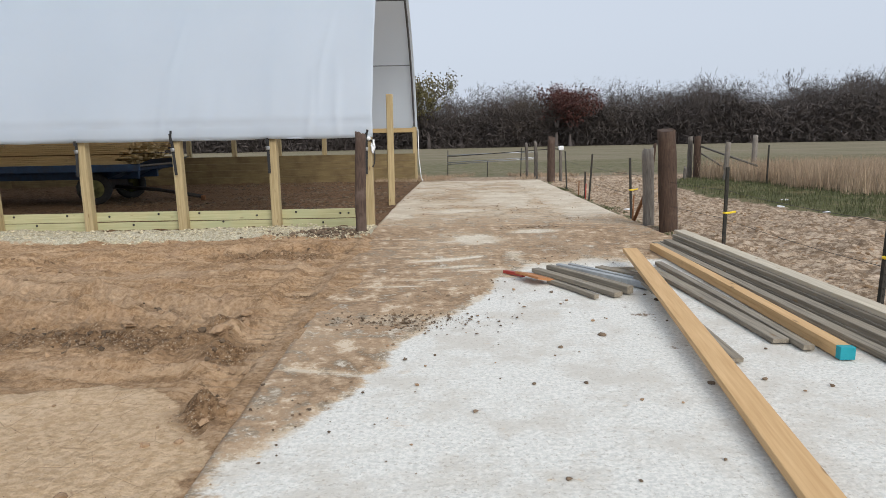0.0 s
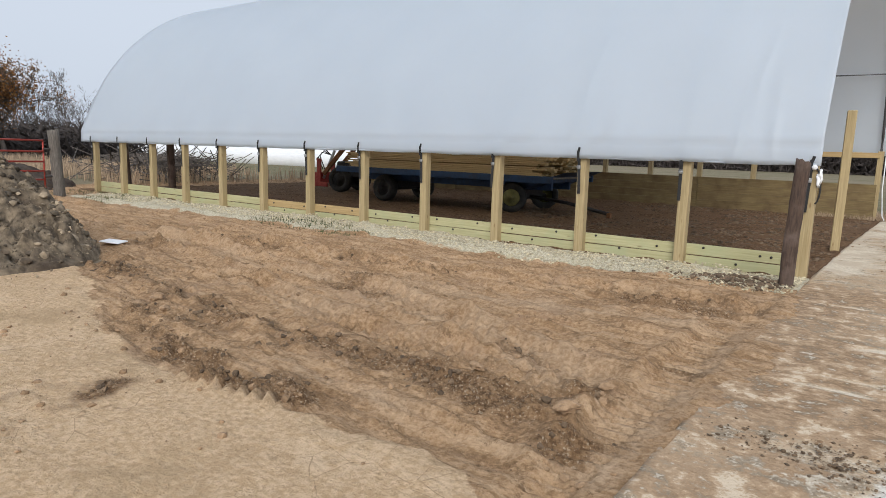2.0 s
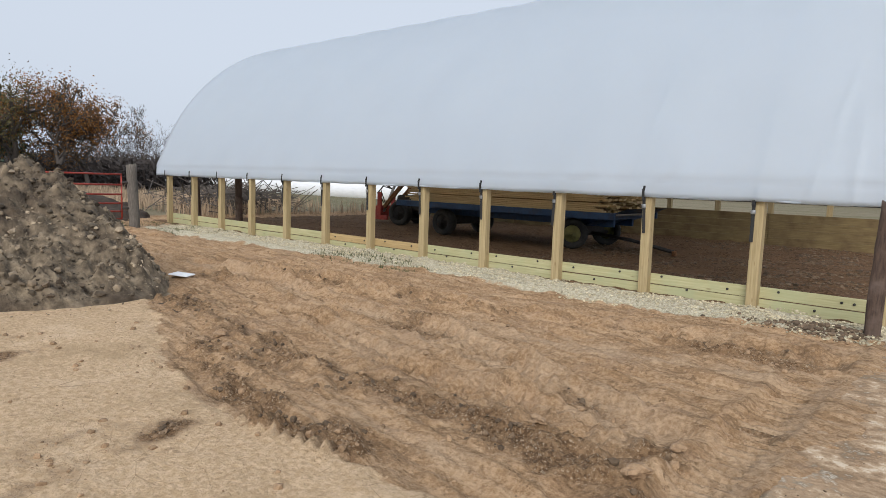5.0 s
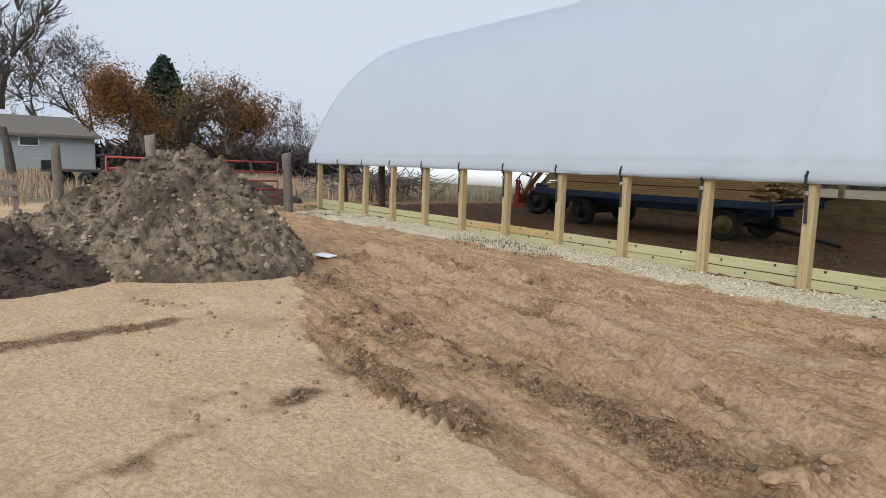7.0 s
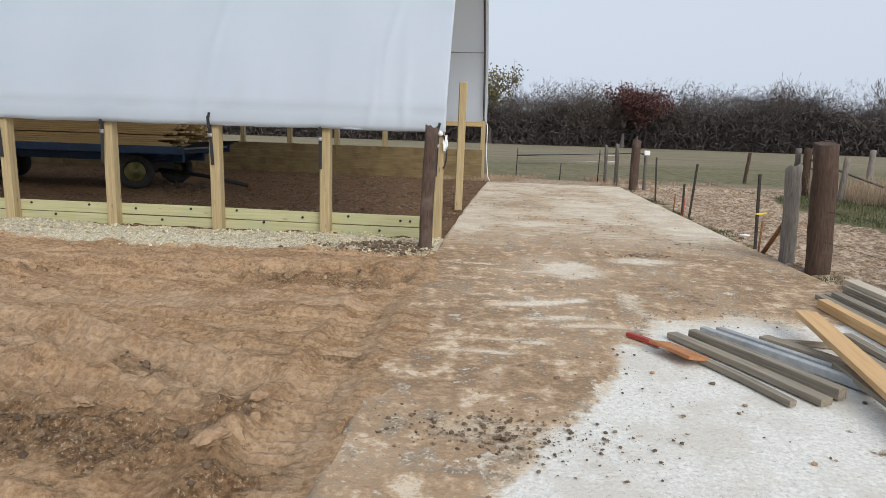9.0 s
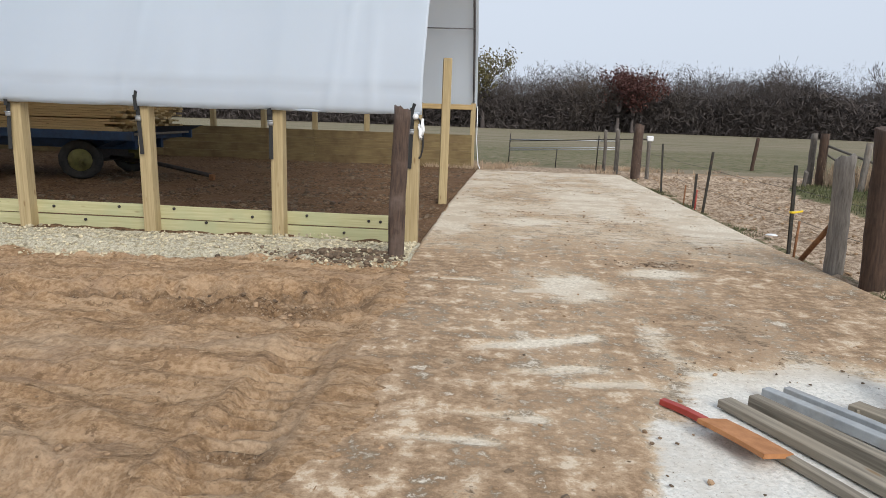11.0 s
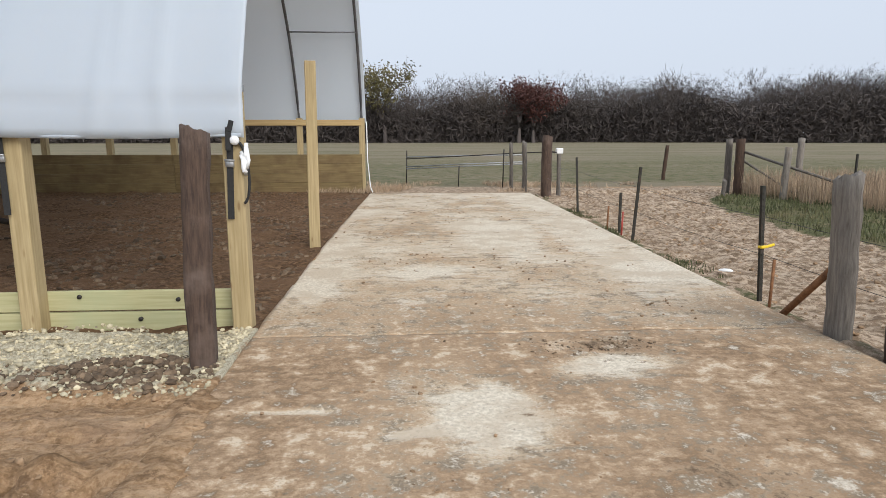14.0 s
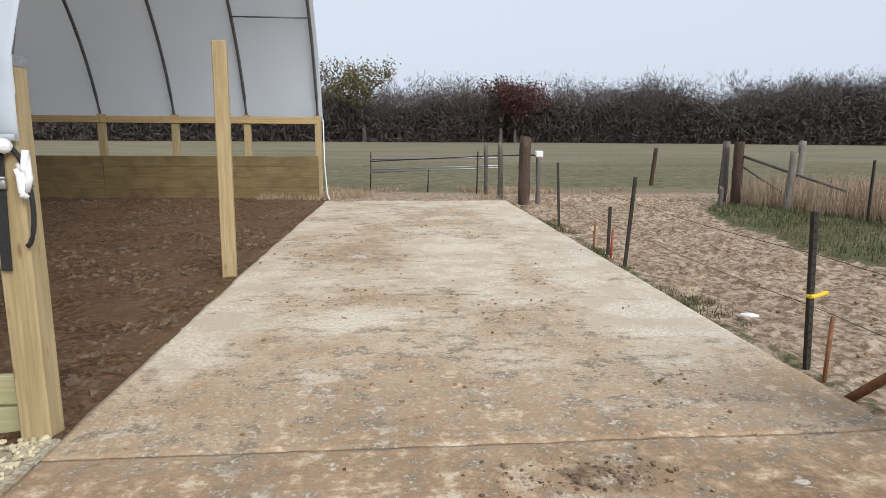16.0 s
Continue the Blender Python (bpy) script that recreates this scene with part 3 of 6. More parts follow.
def ground_height(x, y):
    tan, chur, gravel, green, stub, path, inside = zones(x, y)
    near = (np.abs(x) < 26) & (y < 27) & (y > -3)
    left = (x < slab_left(y) + 0.1)
    z = 0.03 * fbm(x * 0.5, y * 0.5, 1) * near
    soil = (left & near & ~inside) * step(0.0, 0.12, slab_left(y) + 0.03 - x)
    s = y + 0.2 * (x + 5) * (1 - step(6.0, 8.5, y))
    track1 = np.exp(-((x + 1.77 + 0.02 * (y - 5)) / 0.25) ** 4) * step(3.3, 3.9, y) * (1 - step(6.7, 7.4, y))
    dl, onl = across(x, y, LUG_TRACK)
    calm = 1 - 0.8 * np.maximum(track1, 0.8 * onl * np.exp(-dl ** 4))
    z = z + soil * (1 - tan) * calm * (0.075 * fbm(x * 0.9, s * 4.6, 2) + 0.085 * np.abs(fbm(x * 2.0, s * 7, 4, 3)) + 0.05 * np.abs(fbm(x * 5, s * 9, 44, 2)) - 0.045)
    z = z + soil * tan * (0.012 * fbm(x * 3, y * 3, 5) + 0.008 * fbm(x * 9, y * 9, 66, 2))
    z = z + soil * chur * calm * (0.20 * np.abs(fbm(x * 4, s * 6, 6)) + 0.10 * np.abs(fbm(x * 9, y * 10, 67, 2)) - 0.05 - 0.03 * tan) * (1 - 0.75 * tan)
    # tyre tracks along the barn, bending towards the slab
    for line, deep, pitch in ((LUG_TRACK, 0.08, 0.16), (SLOP_TRACK, 0.09, 0.17), (LINE_TRACK, 0.06, 0.13)):
        d, on = across(x, y, line)
        patchy = step(-0.25, 0.15, fbm(x * 0.8, y * 0.8, 71))
        lug = 0.5 + 0.5 * np.tanh(3 * np.sin(2 * np.pi * (x / pitch + np.abs(d) * 0.6 + 0.35 * fbm(x * 2, y * 2, 72))))
        z = z + soil * on * (1 - tan) * (np.exp(-d ** 4) * (-deep + deep * 0.95 * lug * (0.35 + 0.65 * patchy)) + deep * 0.9 * np.exp(-((np.abs(d) - 1.3) / 0.35) ** 2) * (0.5 + 1.4 * np.abs(fbm(x * 4, y * 4, 73))))
    # the lugged wheel track beside the slab
    cx = -1.77 - 0.02 * (y - 5)
    d = (x - cx) / 0.18
    lug = 0.5 + 0.5 * np.tanh(3 * np.sin(2 * np.pi * (y / 0.105 + d * d * 0.3)))
    span = step(3.3, 3.9, y) * (1 - step(6.7, 7.4, y))
    z = z + soil * span * (np.exp(-d ** 4) * (-0.10 + 0.085 * lug) + 0.06 * np.exp(-((d + 1.5) / 0.45) ** 2) * (0.3 + 1.7 * np.abs(fbm(x * 5, y * 5, 8))))
    # torn lugs where a wheel left the soil for the clay
    d = (y - 3.47 - 0.1 * (x + 3.9)) / 0.13
    lug = 0.5 + 0.5 * np.sin(2 * np.pi * ((x + 0.6 * y) / 0.115))
    z = z + soil * np.exp(-d * d) * step(-4.5, -4.2, x) * (1 - step(-3.55, -3.35, x)) * (0.085 * lug + 0.03 * fbm(x * 7, y * 7, 74))
    # crumbled ridges thrown up across the ruts
    for ax, ay, slope, xa, xb in ((-2.9, 5.3, -0.72, -4.3, -2.9), (-2.9, 4.69, -0.1, -3.3, -2.5), (-2.05, 4.6, 1.2, -2.35, -1.95)):
        d = (y - ay - slope * (x - ax)) / 0.10
        z = z + soil * np.exp(-d * d) * step(xa - 0.25, xa, x) * (1 - step(xb, xb + 0.25, x)) * (0.02 + 0.12 * np.abs(fbm(x * 6, y * 6, 69)))
    z = z + gravel * near * 0.03
    z = np.where(inside, -0.03 + 0.06 * fbm(x * 1.2, y * 1.2, 11) + 0.08 * np.abs(fbm(x * 3, y * 3, 12)), z)
    right = (x > SLAB_RIGHT - 0.05) & near & (y < 24)
    z = np.where(right, -0.07 + 0.05 * fbm(x * 1.6, y * 1.6, 13) + path * (1 - green) * (0.12 * np.abs(fbm(x * 2.6, y * 2.6, 14)) + 0.06 * np.abs(fbm(x * 7, y * 7, 68)) - 0.05) + 0.05 * green, z)
    z = np.where((y > 21.6) & (y < 24), np.maximum(z, -0.02), z)
    beside = (x > slab_left(y) - 0.16) & (x < slab_left(y) + 0.06) & (y > 2) & (y < 9.4)
    z = np.where(beside, np.maximum(z, -0.012 + 0.02 * fbm(x * 5, y * 5, 78)), z)
    over = lap(y)
    smear = (x > slab_left(y) - 0.06) & (x < slab_left(y) + over) & (over > 0.01)
    z = np.where(smear, np.maximum(z, 0.026 + 0.05 * fbm(x * 4, y * 6, 77) - 0.03 * np.clip((x - slab_left(y)) / np.maximum(over, 0.05), 0, 1) ** 2), z)
    under = (x > slab_left(y) + 0.03) & ~smear & (x < SLAB_RIGHT - 0.03) & (y < SLAB_END - 0.03) & (y > -7)
    z = np.where(under, -0.16, z)
    far = np.maximum(0, np.hypot(x, y) - 40)
    return z + np.where(y > 30, 0.15 * fbm(x * 0.05, y * 0.05, 15), 0) - np.minimum(far * 0.004, 0.4)


def sheet(xs, ys, height):
    X, Y = np.meshgrid(xs, ys, indexing="ij")
    Z = height(X, Y)
    v = np.stack((X, Y, Z), -1).reshape(-1, 3)
    i = np.arange(len(xs) * len(ys)).reshape(len(xs), len(ys))
    f = np.stack((i[:-1, :-1], i[1:, :-1], i[1:, 1:], i[:-1, 1:]), -1).reshape(-1, 4)
    return X, Y, v, f


def point_colours(ob, name, r, g, b):
    a = ob.data.color_attributes.new(name, "FLOAT_COLOR", "POINT")
    c = np.stack((r.ravel(), g.ravel(), b.ravel(), np.ones(r.size)), -1).astype(np.float32)
    a.data.foreach_set("color", c.ravel())


gx = lines((-24, -9.5, 0.14), (-9.5, -1.0, 0.035), (-1.0, 2.4, 0.2), (2.4, 9.2, 0.06))
gy = lines((-1, 1.5, 0.1), (1.5, 8.0, 0.028), (8.0, 10.0, 0.04), (10.0, 24, 0.08))
X, Y, gv, gf = sheet(gx, gy, ground_height)
ground = raw("ground", gv, gf, M["ground"], "rutted brown soil yard running out to a stubble field", "ground", "structure", True)
zt, zc, zg, zgreen, zs, zp, zi = zones(X, Y)
point_colours(ground, "zone_a", zt, zc, zg * 1.0)
point_colours(ground, "zone_b", zgreen, zs, zp * 1.0)
wr = ground.data.attributes.new("worn", "FLOAT", "POINT")
wr.data.foreach_set("value", worn_soil(X, Y).astype(np.float32).ravel())
fl = ground.data.attributes.new("barn_floor", "FLOAT", "POINT")
fl.data.foreach_set("value", zi.astype(np.float32).ravel())


# ---- concrete slab, cast in bays ----
def dirt_line(x):
    return np.interp(x, (-1.6, -1.2, -0.95, -0.75, -0.43, -0.2, 0.07, 0.35, 0.6, 1.6, 2.6), (2.2, 3.0, 3.9, 4.35, 4.9, 5.5, 6.3, 6.6, 6.7, 7.1, 7.4))


def slab_dirt(x, y):
    w = fbm(x * 1.5, y * 1.5, 21)
    past = step(-0.35, 0.25, y - dirt_line(x) + 0.5 * w)
    d = 0.10 + 0.12 * w + past * (0.78 - 0.44 * step(9.0, 12.0, y + w))
    d += 0.35 * w * past
    d += 0.22 * (1 - step(-1.4, -0.7, x + 0.4 * w)) * step(4.8, 5.6, y) * (1 - step(8.9, 9.8, y))
    d += 0.22 * np.exp(-(((x - 1.7) / 0.9) ** 2 + ((y - 8.6) / 1.1) ** 2))
    d -= 0.34 * np.exp(-(((x - 0.78) / 0.62) ** 2 + ((y - 14.9) / 1.6) ** 2) ** 2)
    d -= 0.26 * step(1.5, 2.0, x + 0.3 * w) * step(10.4, 12.0, y)
    d -= 0.20 * (1 - step(-1.35, -0.95, x + 0.2 * w)) * step(9.8, 11.0, y)
    # scraped places where the concrete shows: middle, half sizes, amount
    for cx, cy, rx, ry, much in ((-0.12, 8.65, 0.32, 0.42, 0.75), (0.36, 7.45, 0.10, 0.55, 0.5), (0.95, 9.4, 0.45, 0.16, 0.35), (-0.4, 6.75, 0.3, 0.06, 0.5), (-0.85, 4.75, 0.3, 0.12, 0.4), (0.75, 9.3, 0.35, 0.22, 0.4)):
        d -= much * np.exp(-(((x - cx + 0.25 * w) / rx) ** 2 + ((y - cy + 0.3 * w) / ry) ** 2) ** 2)
    for x0, x1, yy, tilt, thick in ((-0.93, -0.06, 7.08, 0.4, 0.075), (-1.23, -0.73, 5.9, 0.0, 0.045), (-1.02, -0.5, 6.14, 0.06, 0.05), (-0.55, 0.1, 8.55, 0.2, 0.05), (-0.35, 0.1, 6.6, 0.2, 0.05), (-1.5, -0.8, 3.75, -0.35, 0.05), (-1.4, -0.9, 8.8, 0.05, 0.04)):
        d -= 0.75 * np.exp(-((y - yy - tilt * (x - x0) - 0.07 * w) / thick) ** 2) * step(x0 - 0.1, x0 + 0.1, x) * (1 - step(x1 - 0.05, x1 + 0.1, x))
    wet = 0.55 * np.exp(-(((x - 0.85 + 0.4 * w) / 0.30) ** 2 + ((y - 7.7) / 0.75) ** 2)) + 0.75 * np.exp(-(((x + 0.75) / 0.42) ** 2 + ((y - 4.72) / 0.16) ** 2)) * (0.7 + w * 2)
    wet = wet + 0.30 * step(0.2, 0.45, fbm(x * 2.2, y * 2.2, 23)) * past
    wet = wet + 0.65 * np.exp(-(((x - 0.85) / 0.32) ** 2 + ((y - 9.78) / 0.14) ** 2)) * (0.8 + 1.5 * w) + 0.4 * np.exp(-(((x + 1.3) / 0.25) ** 2 + ((y - 10.0) / 0.2) ** 2))
    wet = wet + 0.45 * np.exp(-(((x - 1.05) / 0.12) ** 2 + ((y - 4.6 + 1.6 * (x - 1.05)) / 0.9) ** 2))
    return np.clip(d, 0, 1), np.clip(wet, 0, 1)


slab = thing("pavement", Matrix(), "pale concrete slab smeared with dried brown mud", "pavement", "", "structure")
for y0, y1 in ((-6.0, 10.1), (10.1, SLAB_END)):
    n, k = int((y1 - y0) / 0.035), 110
    yy = np.linspace(y0 + 0.005, y1 - 0.005, n)
    u = np.linspace(0, 1, k)
    U, YY = np.meshgrid(u, yy, indexing="ij")
    edge = 0.02 * fbm(YY * 1.7, YY * 0 + 3.3, 31)
    XX = (slab_left(YY) + edge) * (1 - U) + (SLAB_RIGHT + 0.015 * fbm(YY * 2.1, YY * 0 + 8.3, 32)) * U
    dd, ww = slab_dirt(XX, YY)
    ZZ = 0.012 * step(0.5, 0.9, dd) * (0.5 + 1.4 * np.abs(fbm(XX * 6, YY * 6, 33))) + 0.014 * ww * np.abs(fbm(XX * 9, YY * 9, 34)) + 0.004 * fbm(XX, YY, 35)
    rim = np.minimum(np.minimum(U, 1 - U) * 4.2, np.minimum(YY - y0, y1 - YY))
    ZZ = ZZ - 0.005 * (1 - step(0.0, 0.02, rim))
    top = np.stack((XX, YY, ZZ), -1).reshape(-1, 3)
    idx = np.arange(k * n).reshape(k, n)
    f = np.stack((idx[:-1, :-1], idx[1:, :-1], idx[1:, 1:], idx[:-1, 1:]), -1).reshape(-1, 4)
    loop = np.concatenate((idx[:, 0], idx[-1, 1:], idx[-2::-1, -1], idx[0, -2:0:-1]))
    low = top[loop].copy()
    low[:, 2] = -0.14
    m0 = len(top)
    a, b = np.arange(len(loop)), (np.arange(len(loop)) + 1) % len(loop)
    sides = np.stack((loop[b], loop[a], m0 + a, m0 + b), -1)
    ob = raw("concrete_panel", np.concatenate((top, low)), np.concatenate((f, sides)), M["slab"], smooth=True)
    ob.parent = slab
    pad = np.zeros(len(loop))
    point_colours(ob, "dirt", np.concatenate((dd.ravel(), pad + 0.6)), np.concatenate((ww.ravel(), pad)), np.concatenate((step(-0.3, 0.5, YY - dirt_line(XX)).ravel(), pad)))


# ---- loose stuff: gravel, clods, grass ----
def scatter_stones(name, xy, sizes, base, mat, label, category, flat=0.65, seed=3):
    """Many small uneven stones in one object."""
    r = np.random.RandomState(seed)
    p = (1 + 5 ** 0.5) / 2
    ico = np.array([(-1, p, 0), (1, p, 0), (-1, -p, 0), (1, -p, 0), (0, -1, p), (0, 1, p), (0, -1, -p), (0, 1, -p), (p, 0, -1), (p, 0, 1), (-p, 0, -1), (-p, 0, 1)]) / 1.9
    fac = np.array([(0, 11, 5), (0, 5, 1), (0, 1, 7), (0, 7, 10), (0, 10, 11), (1, 5, 9), (5, 11, 4), (11, 10, 2), (10, 7, 6), (7, 1, 8),
                    (3, 9, 4), (3, 4, 2), (3, 2, 6), (3, 6, 8), (3, 8, 9), (4, 9, 5), (2, 4, 11), (6, 2, 10), (8, 6, 7), (9, 8, 1)])
    n = len(xy)
    v = ico[None] * (1 + 0.35 * (r.rand(n, 12, 1) - 0.5) * 2) * sizes[:, None, None] * 0.5
    v = v * np.stack((np.ones(n), 0.6 + 0.5 * r.rand(n), flat * (0.7 + 0.6 * r.rand(n))), -1)[:, None]
    a = r.rand(n) * 6.283
    ca, sa = np.cos(a)[:, None], np.sin(a)[:, None]
    x, y = v[..., 0] * ca - v[..., 1] * sa, v[..., 0] * sa + v[..., 1] * ca
    v = np.stack((x + xy[:, 0:1], y + xy[:, 1:2], v[..., 2] + base[:, None]), -1)
    f = (fac[None] + 12 * np.arange(n)[:, None, None]).reshape(-1, 3)
    return raw(name, v.reshape(-1, 3), f, mat, label, category, "stuff")


R = np.random.RandomState(11)
n = 13000
xy = np.stack((-1.63 - 17 * R.rand(n) ** 1.5, 9.15 + 1.15 * R.rand(n) ** 0.75), -1)
xy[:, 1] += 0.2 * fbm(xy[:, 0], xy[:, 1], 41)
xy = xy[xy[:, 1] < 10.29]
scatter_stones("gravel", xy, 0.012 + 0.036 * R.rand(len(xy)) ** 2, ground_height(xy[:, 0], xy[:, 1]) + 0.004, M["stone"], "strip of pale crushed limestone gravel along the barn wall", "gravel", 0.7)

n = 200000
xy = np.stack((-11.5 + 10 * R.rand(n), 2.2 + 7 * R.rand(n)), -1)
tz, cz = zones(xy[:, 0], xy[:, 1])[:2]
keep = R.rand(n) < 0.008 + 0.25 * np.clip(cz, 0, 1) * step(-0.1, 0.3, fbm(xy[:, 0] * 1.3, xy[:, 1] * 1.3, 43)) + 0.03 * (1 - tz) * step(0.05, 0.3, fbm(xy[:, 0] * 0.9, xy[:, 1] * 2, 45))
xy = xy[keep & (xy[:, 0] < slab_left(xy[:, 1]) - 0.05)]
scatter_stones("soil_clods", xy, 0.006 + 0.06 * R.rand(len(xy)) ** 10, ground_height(xy[:, 0], xy[:, 1]) + 0.004, M["clod"], "loose crumbled clods of brown soil", "soil", 0.7, 5)

n = 120000
xy = np.stack((-10 + 8.4 * R.rand(n), 2.4 + 6.4 * R.rand(n)), -1)
cz = zones(xy[:, 0], xy[:, 1])[1]
keep = (R.rand(n) < 0.3 * step(0.35, 0.8, cz) * step(-0.15, 0.2, fbm(xy[:, 0] * 2, xy[:, 1] * 2, 46))) & (xy[:, 0] < slab_left(xy[:, 1]) - 0.05)
xy = xy[keep]
scatter_stones("moist_soil_clods", xy, 0.007 + 0.055 * R.rand(len(xy)) ** 7, ground_height(xy[:, 0], xy[:, 1]) + 0.006, M["moist_clod"], "dark moist clods turned up along wheel tracks", "soil", 0.75, 25)
# a few larger lumps of pale clay lying on the soil
for x, y, r in ((-2.05, 4.33, 0.11), (-2.9, 4.69, 0.09), (-2.04, 4.85, 0.07), (-2.87, 5.18, 0.06), (-5.9, 4.2, 0.08), (-6.3, 4.35, 0.10)):
    bm = bmesh.new()
    bmesh.ops.create_icosphere(bm, subdivisions=3, radius=r * 0.55)
    for v in bm.verts:
        v.co = Vector((v.co.x * 1.2, v.co.y * 0.8, v.co.z * 0.55)) * (1 + 0.7 * noise.noise(v.co * 16 + Vector((x, y, 0))) + 0.35 * noise.noise(v.co * 45))
    tagged(part("clay_lump", bm, M["clod"], None, "", pose(x, y, float(ground_height(np.array(x), np.array(y))) + r * 0.15, 0, 0, x * 70)), "broken lump of tan clay on the rutted soil", "clod")
n = 150000
xy = np.stack((-1.5 + 4.0 * R.rand(n), -0.5 + 21.3 * R.rand(n)), -1)
dd, ww = slab_dirt(xy[:, 0], xy[:, 1])
keep = R.rand(n) < 0.005 + 0.13 * step(0.30, 0.6, dd) * step(-0.1, 0.25, fbm(xy[:, 0] * 1.8, xy[:, 1] * 1.8, 71)) + 0.20 * step(0.45, 0.8, ww)
keep &= xy[:, 0] > slab_left(xy[:, 1]) + 0.05
xy = xy[keep]
scatter_stones("mud_crumbs", xy, 0.004 + 0.034 * R.rand(len(xy)) ** 7, np.full(len(xy), 0.008), M["clod"], "dried mud crumbs scattered on the slab", "mud", 0.5, 6)
n = 1500
xy = np.concatenate((R.normal((-0.78, 4.73), (0.30, 0.13), (1500, 2)), R.normal((0.85, 9.76), (0.28, 0.1), (700, 2)), R.normal((0.0, 5.4), (0.14, 0.55), (130, 2)), R.normal((0.9, 7.0), (0.5, 0.25), (170, 2)), R.normal((-1.2, 3.1), (0.16, 0.3), (120, 2))))
xy = xy[xy[:, 0] > slab_left(xy[:, 1])]
scatter_stones("mud_clumps", xy, 0.003 + 0.028 * R.rand(len(xy)) ** 8, np.full(len(xy), 0.012), M["moist_clod"], "clumps of moist dark mud on the slab", "mud", 0.5, 12)
n = 70
xy = np.stack((-0.9 + 3.2 * R.rand(n), 1.4 + 4.4 * R.rand(n)), -1)
scatter_stones("mud_lumps", xy, 0.012 + 0.05 * R.rand(n) ** 3, np.full(n, 0.006), M["dark_clod"], "small grey-brown mud lumps on clean concrete", "mud", 0.45, 8)

xy = R.normal((-2.15, 9.36), (0.42, 0.10), (900, 2))
xy = xy[xy[:, 0] < slab_left(xy[:, 1]) - 0.02]
scatter_stones("mud_rubble", xy, 0.012 + 0.07 * R.rand(len(xy)) ** 3, ground_height(xy[:, 0], xy[:, 1]) + 0.008, M["dark_clod"], "grey-brown mud rubble at the corner post", "mud", 0.6, 13)
n = 26000
xy = np.stack((2.66 + 4.5 * R.rand(n), 2 + 20 * R.rand(n)), -1)
zz = zones(xy[:, 0], xy[:, 1])
keep = R.rand(n) < 0.2 * (zz[3] < 0.3)
xy = xy[keep]
scatter_stones("path_clods", xy, 0.012 + 0.06 * R.rand(len(xy)) ** 3, ground_height(xy[:, 0], xy[:, 1]), M["clod"], "hoof-broken crumbs of dry path soil", "soil", 0.6, 9)
n = 9000
xy = np.stack((-9 + 8 * R.rand(n), 10.5 + 11 * R.rand(n)), -1)
keep = (fbm(xy[:, 0] * 0.8, xy[:, 1] * 0.8, 47) > 0.02) & (xy[:, 0] < slab_left(xy[:, 1]) - 0.08)
xy = xy[keep]
scatter_stones("barn_floor_clods", xy, 0.02 + 0.09 * R.rand(len(xy)) ** 3, ground_height(xy[:, 0], xy[:, 1]), M["dark_clod"], "dark clods on the barn's earth floor", "soil", 0.6, 10)


def blades(name, xy, height, mat, label, category, width=0.008, seed=4, lean=0.35):
    """Many single grass blades, each a bent strip, in one object."""
    r = np.random.RandomState(seed)
    n = len(xy)
    h = height * (0.5 + 0.8 * r.rand(n))
    a, b = r.rand(n) * 6.283, r.rand(n) * 6.283
    z0 = ground_height(xy[:, 0], xy[:, 1]) - 0.01
    w = np.stack((np.cos(a), np.sin(a)), -1) * width * (0.6 + 0.8 * r.rand(n))[:, None] / 2
    l = np.stack((np.cos(b), np.sin(b)), -1) * (h * lean * r.rand(n))[:, None]
    def at(p, z):
        return np.concatenate((p, z[:, None]), -1)
    mid = xy + l * 0.35
    v = np.stack((at(xy - w, z0), at(xy + w, z0), at(mid + w * 0.8, z0 + h * 0.55), at(mid - w * 0.8, z0 + h * 0.55), at(xy + l + w * 0.15, z0 + h), at(xy + l - w * 0.15, z0 + h)), 1).reshape(-1, 3)
    o = 6 * np.arange(n)[:, None]
    f = np.concatenate((o + np.array([0, 1, 2, 3]), o + np.array([3, 2, 4, 5])))
    return raw(name, v, f, mat, label, category, "stuff")


n = 40000
xy = np.stack((4.5 + 8 * R.rand(n), 2 + 19 * R.rand(n)), -1)
keep = zones(xy[:, 0], xy[:, 1])[3] > 0.55 + 0.3 * R.rand(n)
blades("grass", xy[keep], 0.09, M["grass"], "short green grass beside the dirt path", "grass", 0.012)
n = 5000
xy = np.stack((2.66 + 0.3 * R.rand(n) ** 1.5, 9 + 12 * R.rand(n)), -1)
blades("edge_grass", xy[fbm(xy[:, 1], xy[:, 0], 51) > 0.08], 0.05, M["grass"], "thin weeds along the slab's edge", "grass", 0.008, 14)
n = 34000
xy = np.stack((7.0 + 9 * R.rand(n), 14 + 9 * R.rand(n)), -1)
keep = (xy[:, 0] > 8.0 - 0.4 * (xy[:, 1] - 18) * 0.3 + fbm(xy[:, 0], xy[:, 1], 52)) & (xy[:, 1] < 21.3)
blades("dry_grass", xy[keep], 0.55, M["dry_grass"], "tall dead tan grass behind the fence", "grass", 0.010, 15)
n = 12000
xy = np.stack((-3 + 10 * R.rand(n), 21.2 + 2.6 * R.rand(n)), -1)
keep = fbm(xy[:, 0] * 0.9, xy[:, 1] * 0.9, 53) > 0.0
keep &= (xy[:, 0] < 2.6) | (xy[:, 1] > 22.6)
blades("straw_grass", xy[keep], 0.12, M["dry_grass"], "matted straw-coloured grass past the slab", "grass", 0.012, 16, 0.9)
n = 30000
xy = np.stack((-52 + 30 * R.rand(n), 1 + 20 * R.rand(n)), -1)
